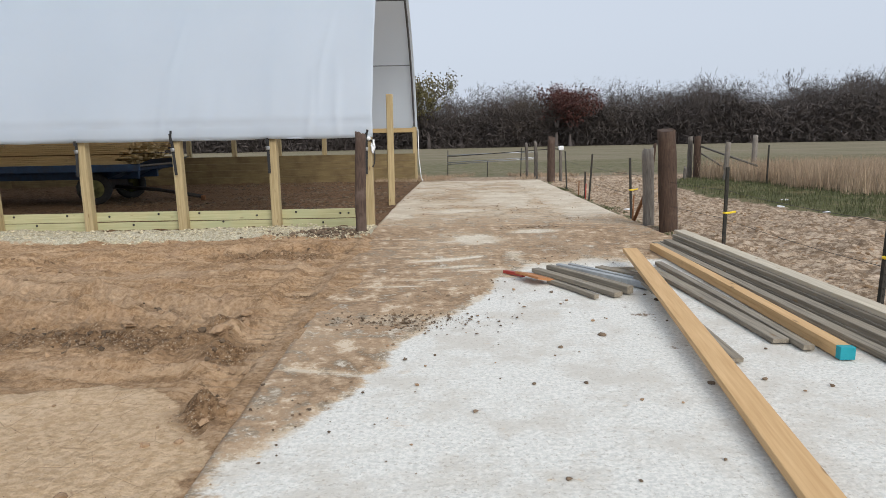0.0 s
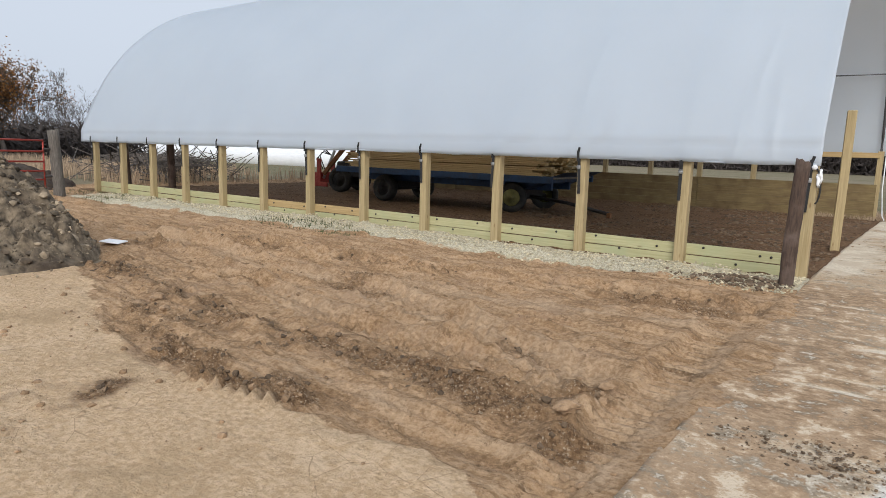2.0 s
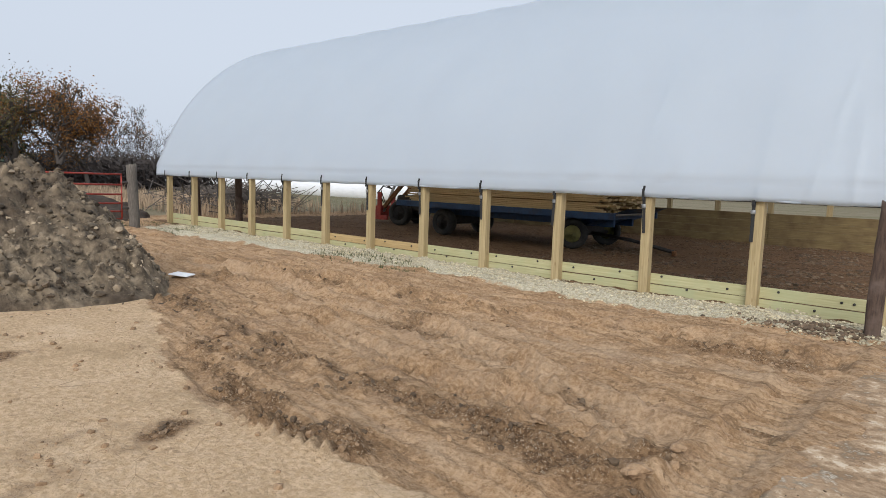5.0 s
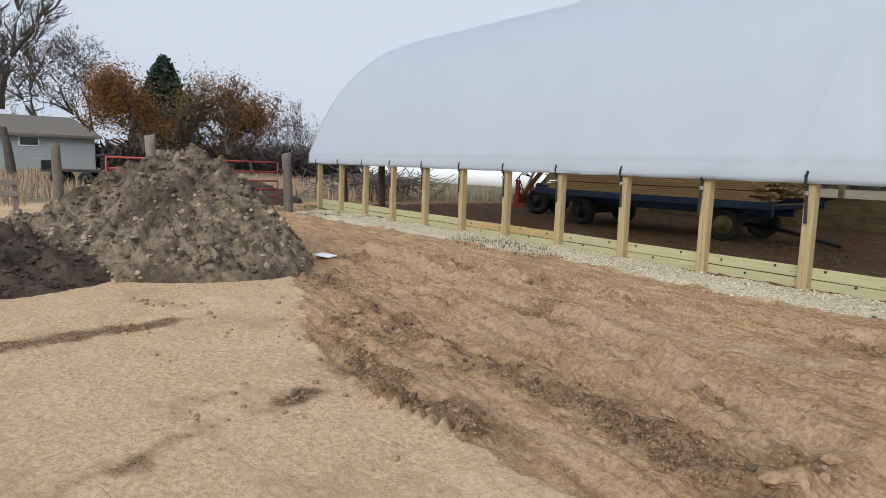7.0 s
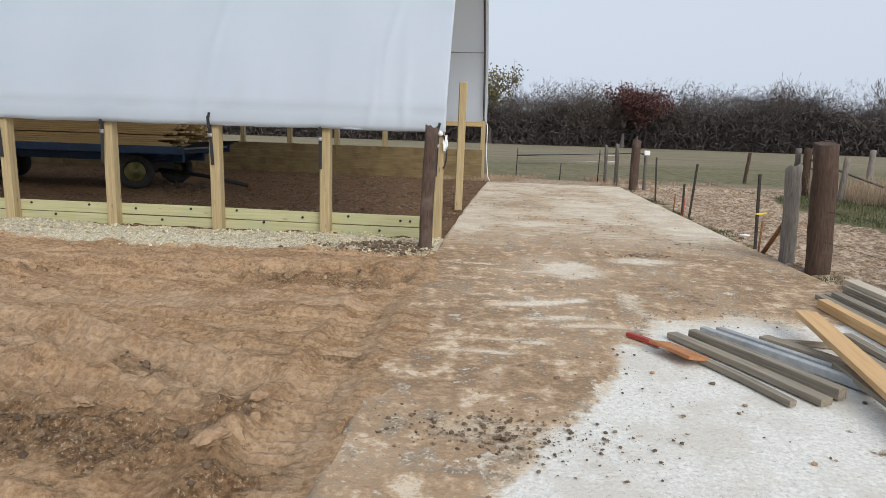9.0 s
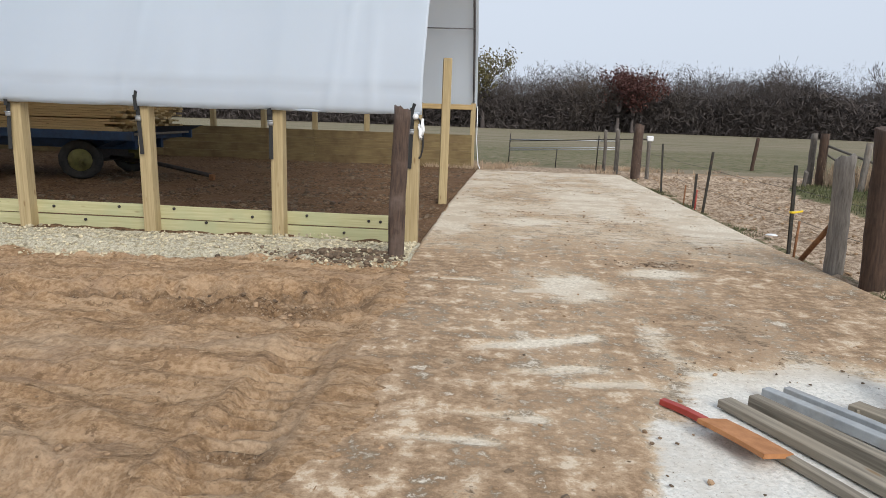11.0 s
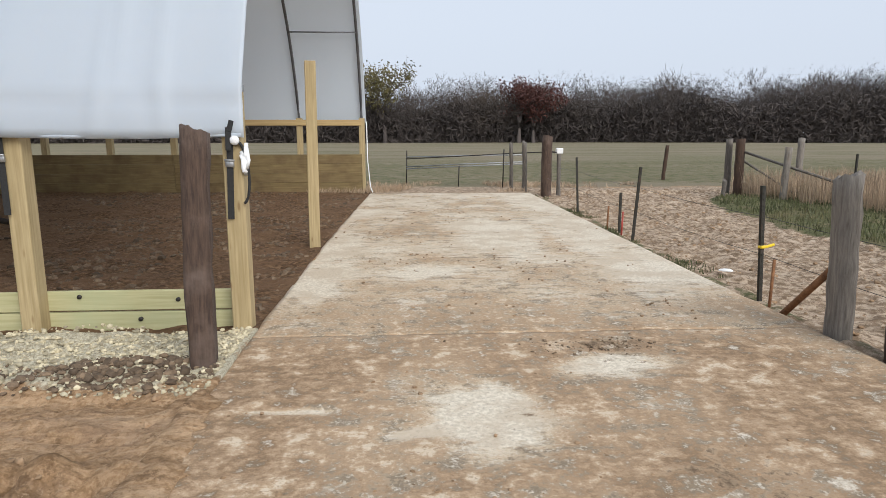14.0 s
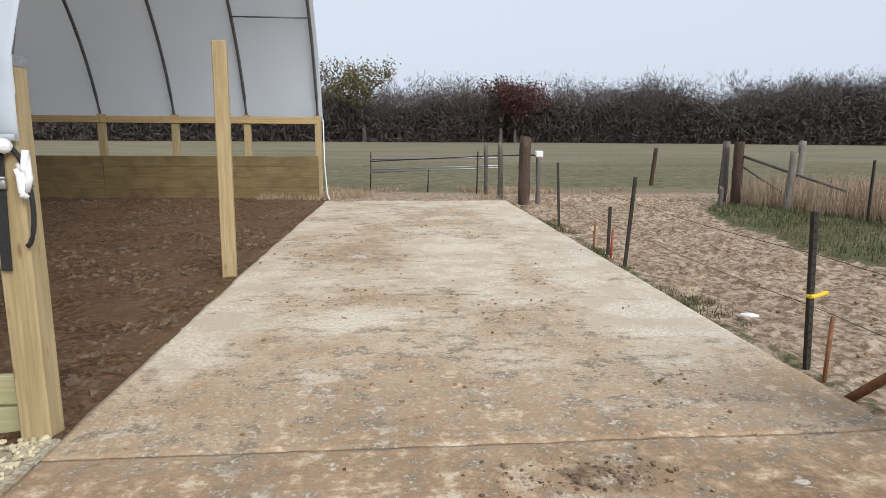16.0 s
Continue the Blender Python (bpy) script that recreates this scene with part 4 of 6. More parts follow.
keep = fbm(xy[:, 0] * 0.3, xy[:, 1] * 0.3, 54) > -0.1
blades("pasture_grass", xy[keep], 0.5, M["dry_grass"], "tall dead grass behind the red gate", "grass", 0.03, 17)
n = 5000
xy = np.stack((-20.5 + 12.5 * R.rand(n), 8.6 + 1.5 * R.rand(n)), -1)
keep = fbm(xy[:, 0] * 0.8, xy[:, 1] * 0.8, 55) > 0.22 - 0.14 * (xy[:, 0] < -16)
blades("weeds", xy[keep], 0.06, M["grass"], "low weeds at the edge of the gravel", "grass", 0.012, 18)


# ---- hoop barn ----
barn = thing("hoop_barn", Matrix(), "white fabric hoop barn on yellow pine posts, open below the eaves", "barn")
MID_Y, HALF, ARC_R, ARC_Z = (POST_Y + FAR_Y) / 2, (FAR_Y - POST_Y) / 2, 6.02, 0.07
EAVE = 1.42


def arc_point(f):
    """A point of the roof's curve, f from 0 at the near eave to 1 at the far one: y, z."""
    a0 = math.asin((HALF + 0.02) / ARC_R)
    a = -a0 + 2 * a0 * f
    return MID_Y + ARC_R * math.sin(a), ARC_Z + ARC_R * math.cos(a)


# creases of the film: foot, lean, width, depth, middle height, half height
FOLDS = ((-4.75, 2.0, 0.15, 0.034, 1.9, 0.55), (-4.40, 2.1, 0.12, 0.022, 1.9, 0.5), (-6.2, 2.6, 0.20, 0.024, 1.8, 0.5), (-2.6, 0.17, 0.06, 0.030, 2.2, 1.4),
         (-4.95, 0.13, 0.06, 0.018, 2.3, 1.4), (-2.15, -0.06, 0.06, 0.024, 1.9, 0.9), (-3.3, 0.6, 0.09, 0.018, 1.9, 0.7), (-8.9, 0.1, 0.08, 0.012, 2.0, 1.2))


def fabric(x0, x1):
    """The film: a tight arch with folds near the open end and a skirt hanging over both eaves."""
    prof = [(POST_Y - 0.10, EAVE), (POST_Y - 0.105, EAVE + 0.06), (POST_Y - 0.10, EAVE + 0.19), (POST_Y - 0.09, EAVE + 0.21), (POST_Y - 0.092, 1.70), (POST_Y - 0.085, 1.79)]
    prof += [arc_point(i / 132) for i in range(6, 132)]
    prof += [(FAR_Y + 0.06, 1.74), (FAR_Y + 0.09, 1.66)]
    bm = bmesh.new()
    rows = []
    for x in (*np.linspace(x0, -7.2, 90), *np.linspace(-7.15, x1, 190)):
        x = float(x)
        ph = (x - POST_X) / BAY
        sag = 0.5 - 0.5 * math.cos(2 * math.pi * ph)
        row = []
        for j, (y, z) in enumerate(prof):
            f = j / (len(prof) - 1)
            d = Vector((0, y - MID_Y, z - ARC_Z)).normalized()
            fold = 0.0
            if z < 3.8 and y < MID_Y:
                for bx, tilt, w, amp, mid_z, tall in FOLDS:
                    q = (x - bx - tilt * (z - 1.6)) / w
                    fold += amp * math.exp(-q * q) * max(0.0, 1 - abs(z - mid_z) / tall)
            out = 0.012 - 0.02 * sag * (j > 4) + fold + 0.012 * noise.noise((x * 0.8, y, z)) + (0.012 * noise.noise((x * 2.3, 0, 4)) if j < 4 else 0)
            droop = -0.015 * sag + 0.008 * noise.noise((x * 3, 9, 1)) if j == 0 else 0
            p = Vector((shear(x, y), y, z + droop)) + d * out
            row.append(bm.verts.new(p))
        rows.append(row)
    for a, b in zip(rows, rows[1:]):
        for j in range(len(prof) - 1):
            bm.faces.new((a[j], a[j + 1], b[j + 1], b[j])).smooth = True
    return bm


film = part("fabric_cover", fabric(POST_X - BAY * BAYS - 0.62, POST_X + 0.10), M["film"], barn, "white woven plastic roof film, slightly creased")
thick = film.modifiers.new("thickness", "SOLIDIFY")
thick.thickness = 0.004
hem = bmesh.new()
tube([(x, POST_Y - 0.10 + 0.004 * math.sin(x * 5), EAVE + 0.012 + 0.006 * math.sin(x * 3.1)) for x in np.linspace(POST_X - BAY * BAYS - 0.6, POST_X + 0.08, 60)], 0.016, 8, hem)
part("hem_pipe", hem, M["film"], barn)

post_mesh = part("post", box(0.14, 0.14, 1.78, 0.008), M["pine_post"], barn, "square yellow pine post", pose(POST_X, POST_Y, -0.03))
for i in range(1, BAYS + 1):
    again(post_mesh, pose(POST_X - i * BAY, POST_Y + random.uniform(-0.01, 0.01), -0.03, random.uniform(-0.4, 0.4), random.uniform(-0.4, 0.4), random.choice((0, 90, 180, 270))))
for i in range(BAYS + 1):
    again(post_mesh, pose(shear(POST_X - i * BAY, FAR_Y), FAR_Y, 0.0, 0, 0, 90 * (i % 4)))
part("tall_post", box(0.14, 0.14, 2.38, 0.008), M["pine_post"], barn, "tall unpainted square end post", pose(-1.66, 14.03, -0.05, 0, 0.4, 8))
part("post_cap", box(0.15, 0.15, 0.05, 0.004), M["galvanised"], barn, "galvanised metal post cap", pose(POST_X, POST_Y, 1.74))

# splash boards between the near posts, knotted and bolted
plank = {}
for key, z, mat in (("green", 0.0, "green_board"), ("tan", 0.0, "tan_board")):
    plank[key] = part("splash_board", box(BAY - 0.02, 0.04, 0.15, 0.004), M[mat], barn, "", pose(POST_X - BAY * (0.5 if key == "green" else 5.5), POST_Y + 0.09, 0.13))
for i in range(BAYS):
    x = POST_X - BAY * (i + 0.5)
    if i not in (0, 5):
        again(plank["tan" if i in (6,) else "green"], pose(x, POST_Y + 0.09, 0.13 + random.uniform(-0.006, 0.006), 0, random.uniform(-0.3, 0.3), 0))
    again(plank["green"], pose(x, POST_Y + 0.092, -0.035, 0, 0, 0))
bolt = part("bolt", tube([(0, -0.012, 0), (0, 0.004, 0)], 0.017, 8), M["dark_steel"], barn, "", pose(-2.2, POST_Y + 0.068, 0.21))
for i in range(7):
    for dx, z in ((0.35, 0.22), (0.85, 0.08), (1.2, 0.23)):
        again(bolt, pose(POST_X - BAY * i - dx - random.uniform(-0.1, 0.1), POST_Y + 0.068, z + random.uniform(-0.03, 0.03)))

# far wall: stacked boards, open band, top rail
far_board = part("wall_board", box(3 * BAY - 0.01, 0.04, 0.228, 0.005), M["old_wall_board"], barn, "", pose(shear(POST_X - 1.5 * BAY, FAR_Y), FAR_Y - 0.095, -0.02))
for i in range(4):
    for j in range(4):
        if i or j:
            again(far_board, pose(shear(POST_X - (1.5 + 3 * i) * BAY, FAR_Y), FAR_Y - 0.095 + random.uniform(-0.003, 0.003), -0.02 + 0.231 * j))
rail = part("top_rail", box(3 * BAY - 0.01, 0.04, 0.14, 0.005), M["tan_board"], barn, "", pose(shear(POST_X - 1.5 * BAY, FAR_Y), FAR_Y - 0.092, 1.60))
for i in range(1, 4):
    again(rail, pose(shear(POST_X - (1.5 + 3 * i) * BAY, FAR_Y), FAR_Y - 0.092, 1.60))
near_rail = part("top_rail", box(3 * BAY - 0.01, 0.04, 0.14, 0.005), M["tan_board"], barn, "", pose(POST_X - 1.5 * BAY, POST_Y + 0.092, 1.60))
for i in range(1, 4):
    again(near_rail, pose(POST_X - (1.5 + 3 * i) * BAY, POST_Y + 0.092, 1.60))

# steel hoops and purlins
pts = [(0.018 * (y - POST_Y), MID_Y + (y - MID_Y) * 0.99, ARC_Z + (z - ARC_Z) * 0.99) for y, z in (arc_point(i / 40) for i in range(41))]
pts = [(0, POST_Y, 1.55)] + pts + [(0.018 * (FAR_Y - POST_Y), FAR_Y, 1.55)]
hoop = part("hoop", tube(pts, 0.032, 8), M["hoop_steel"], barn, "grey steel roof hoop", pose(POST_X, 0, 0))
for i in range(1, BAYS + 1):
    again(hoop, pose(POST_X - i * BAY, 0, 0))
for f in (0.12, 0.3, 0.5, 0.7, 0.86):
    y, z = arc_point(f)
    part("purlin", tube([(shear(POST_X - (BAYS if 0.2 < f < 0.8 else 1) * BAY, y), MID_Y + (y - MID_Y) * 0.985, ARC_Z + (z - ARC_Z) * 0.985), (shear(POST_X, y), MID_Y + (y - MID_Y) * 0.985, ARC_Z + (z - ARC_Z) * 0.985)], 0.016, 6), M["hoop_steel"], barn)

# ratchet straps holding the skirt down
web = bmesh.new()
box(0.045, 0.005, 0.56, 0, (0, 0, -0.52), None, web)
box(0.04, 0.006, 0.16, 0, (0.0, -0.036, -0.03), None, web)
box(0.035, 0.012, 0.08, 0.003, (0.004, -0.036, 0.10), pose(0, 0, 0, 0, 14, 0), web)
strap = part("ratchet_strap", web, M["black_webbing"], barn, "black webbing ratchet strap", pose(POST_X - BAY - 0.05, POST_Y - 0.088, EAVE - 0.02))
bk = bmesh.new()
box(0.06, 0.022, 0.05, 0.004, (0, -0.006, -0.15), None, bk)
tube([(-0.034, -0.018, -0.10), (0.034, -0.018, -0.10)], 0.008, 6, bk)
buckle = part("buckle", bk, M["galvanised"], strap, "steel ratchet buckle")
for i in range(2, BAYS + 1):
    s = again(strap, pose(POST_X - i * BAY - 0.045, POST_Y - 0.088, EAVE - 0.02, 0, random.uniform(-3, 3), 0))
    again(buckle, Matrix(), s)
s = again(strap, pose(POST_X - 0.01, POST_Y - 0.088, EAVE - 0.06, 0, 2, 0))
again(buckle, Matrix(), s)
loop = [(POST_X + 0.04 + 0.075 * math.sin(a * 0.9) , POST_Y - 0.09, 1.17 + 0.22 * math.cos(a)) for a in np.linspace(0.1, 3.0, 14)]
part("strap_tail", tube(loop, 0.011, 6), M["black_webbing"], barn, "loose black strap end")
bundle = bmesh.new()
for k in range(7):
    a = k * 0.9
    tube([(POST_X + 0.085 + 0.02 * math.cos(a), POST_Y - 0.085 + 0.02 * math.sin(a), 1.38 - 0.02 * k), (POST_X + 0.10 + 0.02 * math.sin(a), POST_Y - 0.10, 1.30 - 0.02 * k), (POST_X + 0.10, POST_Y - 0.08 + 0.02 * math.cos(a * 2), 1.22 - 0.01 * k)], 0.016, 6, bundle)
bmesh.ops.create_icosphere(bundle, subdivisions=2, radius=0.035, matrix=Matrix.Translation((POST_X + 0.03, POST_Y - 0.11, 1.40)))
part("rope_knot", bundle, M["white_plastic"], barn, "knotted white film end and rope")
rope = [(shear(POST_X, FAR_Y) + 0.12, FAR_Y - 0.1, 1.7), (shear(POST_X, FAR_Y) + 0.13, FAR_Y - 0.13, 0.75), (-1.28, 21.3, 0.12), (-1.22, 21.1, 0.02)]
part("rope", tube(rope, 0.014, 6), M["white_plastic"], barn, "white tie-down rope")

# ---- posts at the slab ----
tagged(part("tie_post", worn_pole(0.076, 1.48, 16, 0.98, 3, 1.0), M["creosote"], None, "", pose(-1.74, 9.47, 0, 0.5, 1.6, 6)), "dark creosoted timber post at the slab's corner", "post")
tagged(part("round_post", worn_pole(0.135, 1.49, 18, 0.93, 5), M["brown_pole"], None, "", pose(2.83, 9.44, -0.06, 0, -3.5, 0)), "thick brown round wooden post beside the slab", "post")
grey_post = thing("fence_post", pose(2.68, 9.93, -0.06, 0, -2.0, 0), "weathered grey post with a rusty brace", "post")
part("shaft", worn_pole(0.075, 1.22, 14, 0.97, 7, 1.0), M["grey_wood"], grey_post)
part("brace", tube([(-0.05, 0.62, 0.02), (-0.02, 0.02, 0.58)], 0.028, 8), M["rust"], grey_post, "rusty steel brace")
part("brace_tip", tube([(-0.024, 0.07, 0.53), (-0.015, -0.05, 0.66)], 0.033, 8), M["red_paint"], grey_post, "red painted brace end")
tagged(part("gate_post", worn_pole(0.125, 1.40, 16, 0.97, 9), M["creosote"], None, "", pose(2.93, 20.8, -0.05)), "dark brown round gate post at the slab's end", "post")
for x, y, h, r in ((2.55, 21.5, 1.2, 0.06), (2.35, 22.3, 1.15, 0.05)):
    tagged(part("fence_post", worn_pole(r, h, 12, 0.95, 11), M["dark_grey_wood"], None, "", pose(x, y, 0, 1, -2, 0)), "thin grey fence post near the pipe gate", "post")


def steel_fence_post(x, y, h, lean=0.0, tape=True, seed=0):
    e = thing("steel_fence_post", pose(x, y, -0.07, lean, lean * 0.6, 20), "dark steel T-post with yellow insulator" if tape else "plain dark steel T-post", "fence post", "posts of the wire fence")
    bm = box(0.042, 0.007, h, 0.001)
    box(0.007, 0.036, h, 0.001, (0, 0.019, 0), None, bm)
    for k in range(int(h / 0.055)):
        box(0.018, 0.008, 0.012, 0, (0, -0.006, 0.05 + k * 0.055), None, bm)
    part("shaft", bm, M["steel_post"], e)
    if tape:
        b2 = box(0.06, 0.05, 0.024, 0.006, (0.0, 0, 0.50))
        box(0.14, 0.022, 0.022, 0.004, (0.07, -0.01, 0.503), pose(0, 0, 0, 0, -6, 0), b2)
        part("insulator", b2, M["yellow_plastic"], e, "yellow plastic insulator")
    return e


for x, y, h, lean, tape in ((2.80, 4.70, 1.08, 1, True), (2.86, 7.60, 1.05, 0, True), (2.74, 11.06, 1.06, -2.5, True), (2.72, 14.3, 1.05, 3, False), (2.84, 17.6, 1.05, -3, False),
                            (2.80, 15.1, 0.62, 0, False), (8.3, 17.6, 1.1, 0, False), (6.9, 10.6, 0.95, 1, False), (9.6, 13.6, 1.2, -2, False), (8.2, 22.5, 0.9, 2, False)):
    steel_fence_post(x, y, h, lean, tape)
for x, y, h, mat in ((2.72, 15.45, 0.36, "rust"), (2.78, 14.95, 0.33, "red_paint"), (2.70, 10.85, 0.42, "rust")):
    tagged(part("stake", tube([(0, 0, -0.1), (0.01, 0, h)], 0.014, 6), M[mat], None, "", pose(x, y, -0.05)), "short rusty rod driven in beside the slab", "stake")
wire = thing("fence_wire", Matrix(), "thin sagging electric fence wire", "wire")
for z in (0.44, 0.78):
    line = []
    stops = [(2.80, 4.7), (2.86, 7.6), (2.74, 11.06), (2.72, 14.3), (2.84, 17.6), (2.93, 20.75)]
    for (xa, ya), (xb, yb) in zip(stops, stops[1:]):
        for k in range(6):
            f = k / 6
            line.append((xa + (xb - xa) * f, ya + (yb - ya) * f, z - 0.07 - 0.10 * f * (1 - f)))
    line.append((2.93, 20.75, z - 0.07))
    part("strand", tube(line, 0.0025, 4), M["dark_steel"], wire)

insul = thing("fence_post", pose(3.25, 20.9, -0.05), "grey post with a white insulator box on top", "post")
part("shaft", worn_pole(0.05, 1.0, 12, 0.97, 14), M["dark_grey_wood"], insul)
part("insulator_box", box(0.17, 0.12, 0.14, 0.02, (0, 0, 0.98)), M["white_plastic"], insul, "white plastic box")
for x, y, h, r, mat, lean, lab in ((7.45, 20.4, 1.36, 0.11, "brown_pole", 0, "reddish brown corner fence post"), (7.35, 20.75, 1.36, 0.08, "dark_grey_wood", 0, "dark grey fence post beside the corner post"), (7.0, 20.2, 0.42, 0.05, "dark_grey_wood", 2, "short stub of a fence post"),
                                   (7.85, 19.2, 1.2, 0.075, "grey_wood", 1, "pale grey weathered fence post"), (10.2, 22.4, 1.35, 0.09, "grey_wood", 0, "pale grey fence post in dead grass"), (7.5, 25.0, 1.12, 0.06, "brown_pole", 4, "leaning brown fence post at the field"),
                                   (11.5, 16.2, 1.2, 0.07, "dark_grey_wood", -2, "dark fence post in dead grass")):
    tagged(part("fence_post", worn_pole(r, h, 12, 0.95, int(x * 7)), M[mat], None, "", pose(x, y, -0.08, lean, lean, 0)), lab, "post")
tagged(part("brace_rail", tube([(7.5, 20.4, 1.0), (7.9, 19.3, 0.72), (8.3, 18.2, 0.45)], 0.03, 8), M["dark_grey_wood"], None), "thin dark wooden fence brace rail", "rail")
tagged(part("brace_rail", tube([(7.5, 20.4, 0.8), (8.6, 20.0, 0.05)], 0.025, 8), M["dark_grey_wood"], None), "thin dark wooden fence brace rail", "rail")
for x, y in ((6.6, 13.4), (5.9, 12.2), (6.2, 11.2), (3.0, 12.2)):
    bm = bmesh.new()
    bmesh.ops.create_icosphere(bm, subdivisions=2, radius=0.055)
    for v in bm.verts:
        v.co = Vector((v.co.x * 1.3, v.co.y * 0.8, max(v.co.z * 0.35, -0.01))) * (1 + 0.5 * noise.noise(v.co * 14 + Vector((x, y, 0))))
    tagged(part("litter", bm, M["white_plastic"], None, "", pose(x, y, -0.02, 0, 0, x * 50)), "crumpled white plastic scrap on the grass", "litter")


# ---- pipe gate at the far end of the slab ----
gate = thing("pipe_gate", Matrix(), "low light steel pipe gate past the slab", "gate")
for za, zb in ((0.82, 0.86), (0.56, 0.68), (0.50, 0.63)):
    part("rail", tube([(-0.4, 23.3, za - 0.05), (1.2, 22.9, (za + zb) / 2 - 0.02), (2.7, 22.3, zb)], 0.018, 6), M["galvanised"], gate)
for f, h in ((0.0, 0.95), (0.45, 0.55), (0.82, 1.0)):
    part("upright", tube([(-0.4 + 3.1 * f, 23.3 - f, 0), (-0.38 + 3.1 * f, 23.3 - f, h)], 0.016, 6), M["dark_steel"], gate)
part("rail", tube([(2.95, 20.85, 0.98), (2.35, 22.3, 0.9), (-0.4, 23.3, 0.72)], 0.014, 6), M["dark_steel"], gate)
part("link_rail", tube([(2.93, 20.8, 1.0), (3.3, 20.9, 0.95)], 0.02, 6), M["dark_steel"], gate)


# ---- lumber on the slab ----
def board(name, a, b, width, thick, z, mat, label, roll=0.0, group="loose lumber on the slab"):
    """A sawn board from a to b on the slab, slightly bowed."""
    a, b = Vector((*a, 0)), Vector((*b, 0))
    d = b - a
    n, L = 8, d.length
    bm = bmesh.new()
    prof = [(-width / 2, 0), (width / 2, 0), (width / 2, thick * 0.92), (width / 2 - thick * 0.08, thick), (-width / 2 + thick * 0.08, thick), (-width / 2, thick * 0.92)]
    rings = []
    for i in range(n + 1):
        f = i / n
        bow = 0.012 * math.sin(math.pi * f)
        rings.append([bm.verts.new((u + bow, L * (f - 0.5), w)) for u, w in prof])
    for p, q in zip(rings, rings[1:]):
        for k in range(6):
            bm.faces.new((p[k], p[(k + 1) % 6], q[(k + 1) % 6], q[k]))
    bm.faces.new(rings[0][::-1])
    bm.faces.new(rings[-1])
    bmesh.ops.recalc_face_normals(bm, faces=bm.faces)
    c = (a + b) / 2
    za, zb = z if isinstance(z, tuple) else (z, z)
    tilt = math.degrees(math.atan2(zb - za, L))
    ob = part(name, bm, M[mat], None, "", pose(c.x, c.y, (za + zb) / 2, tilt, roll, math.degrees(math.atan2(d.y, d.x)) - 90))
    return tagged(ob, label, "board", group)


board("plank", (0.83, 1.6), (1.49, 6.75), 0.15, 0.038, (0.012, 0.15), "new_plank", "long new yellow pine plank on the slab")
for k, (xa, ya, xb, yb, w, t, z, mt) in enumerate((
        (2.50, 2.3, 2.44, 8.1, 0.19, 0.038, 0.012, "grey_plank"), (2.50, 2.5, 2.45, 8.0, 0.14, 0.038, 0.051, "grey_plank"), (2.51, 2.2, 2.46, 8.05, 0.14, 0.038, 0.090, "grey_plank"),
        (2.33, 2.7, 2.27, 8.0, 0.09, 0.038, 0.012, "grey_plank"), (2.34, 2.6, 2.28, 7.9, 0.09, 0.038, 0.051, "grey_plank"), (2.53, 2.3, 2.52, 8.15, 0.14, 0.038, 0.129, "pale_plank"),
        (2.20, 3.1, 2.16, 7.95, 0.089, 0.038, 0.012, "grey_plank"))):
    board("plank", (xa, ya), (xb, yb), w, t, z, mt, "long pale weathered board on a stack" if mt == "pale_plank" else "long grey weathered board in a stack")
for z in (0.012, 0.051):
    board("stud", (1.95, 3.72), (2.02, 7.6), 0.089, 0.038, z, "new_plank", "orange-yellow stud with a teal painted end")
    tagged(part("end_paint", box(0.091, 0.05, 0.040, 0.001, (0, 0, -0.001)), M["teal_paint"], bpy.context.scene.objects["stud" if z < 0.03 else "stud.001"], "teal paint on the end", pose(0, -1.921, 0)))
board("plank", (1.72, 4.05), (1.62, 6.4), 0.11, 0.03, 0.012, "grey_plank", "grey warped board on the slab")
board("plank", (1.82, 3.9), (1.78, 6.7), 0.07, 0.035, 0.012, "grey_plank", "narrow grey-brown board on the slab")
board("plank", (1.28, 3.7), (1.32, 5.9), 0.07, 0.03, (0.012, 0.05), "grey_plank", "thin dark split board under the new plank")
for xa, ya, xb, yb, w, t, z, mt, lab in (
        (0.92, 5.25, 0.36, 6.35, 0.09, 0.04, 0.012, "grey_plank", "short grey board in a scattered heap"), (1.05, 5.35, 0.50, 6.35, 0.07, 0.07, 0.012, "grey_plank", "short grey beam in a scattered heap"),
        (0.72, 5.2, 0.42, 5.85, 0.05, 0.035, 0.012, "grey_plank", "short dark grey offcut"), (1.30, 5.45, 0.62, 6.5, 0.06, 0.05, 0.014, "galv", "straight bluish steel channel among boards"),
        (1.42, 5.5, 0.75, 6.55, 0.05, 0.04, 0.014, "galv", "straight bluish steel channel among boards"), (1.45, 5.75, 1.02, 6.4, 0.10, 0.04, 0.012, "grey_plank", "short grey board in a scattered heap"), (1.6, 6.3, 1.0, 6.35, 0.05, 0.03, 0.014, "grey_plank", "short grey board in a scattered heap")):
    board("offcut", (xa + 0.08, ya + 0.1), (xb + 0.08, yb + 0.1), w, t, z, mt if mt != "galv" else "bluish", lab, 0, "heap of offcuts")
board("offcut", (0.46, 5.86), (0.28, 6.16), 0.2, 0.022, 0.05, "rustplate", "broken orange-brown board end", 12, "heap of offcuts")
board("stake", (0.29, 6.20), (0.12, 6.42), 0.04, 0.03, 0.012, "red_paint", "short red painted stake by the boards", 0, "heap of offcuts")


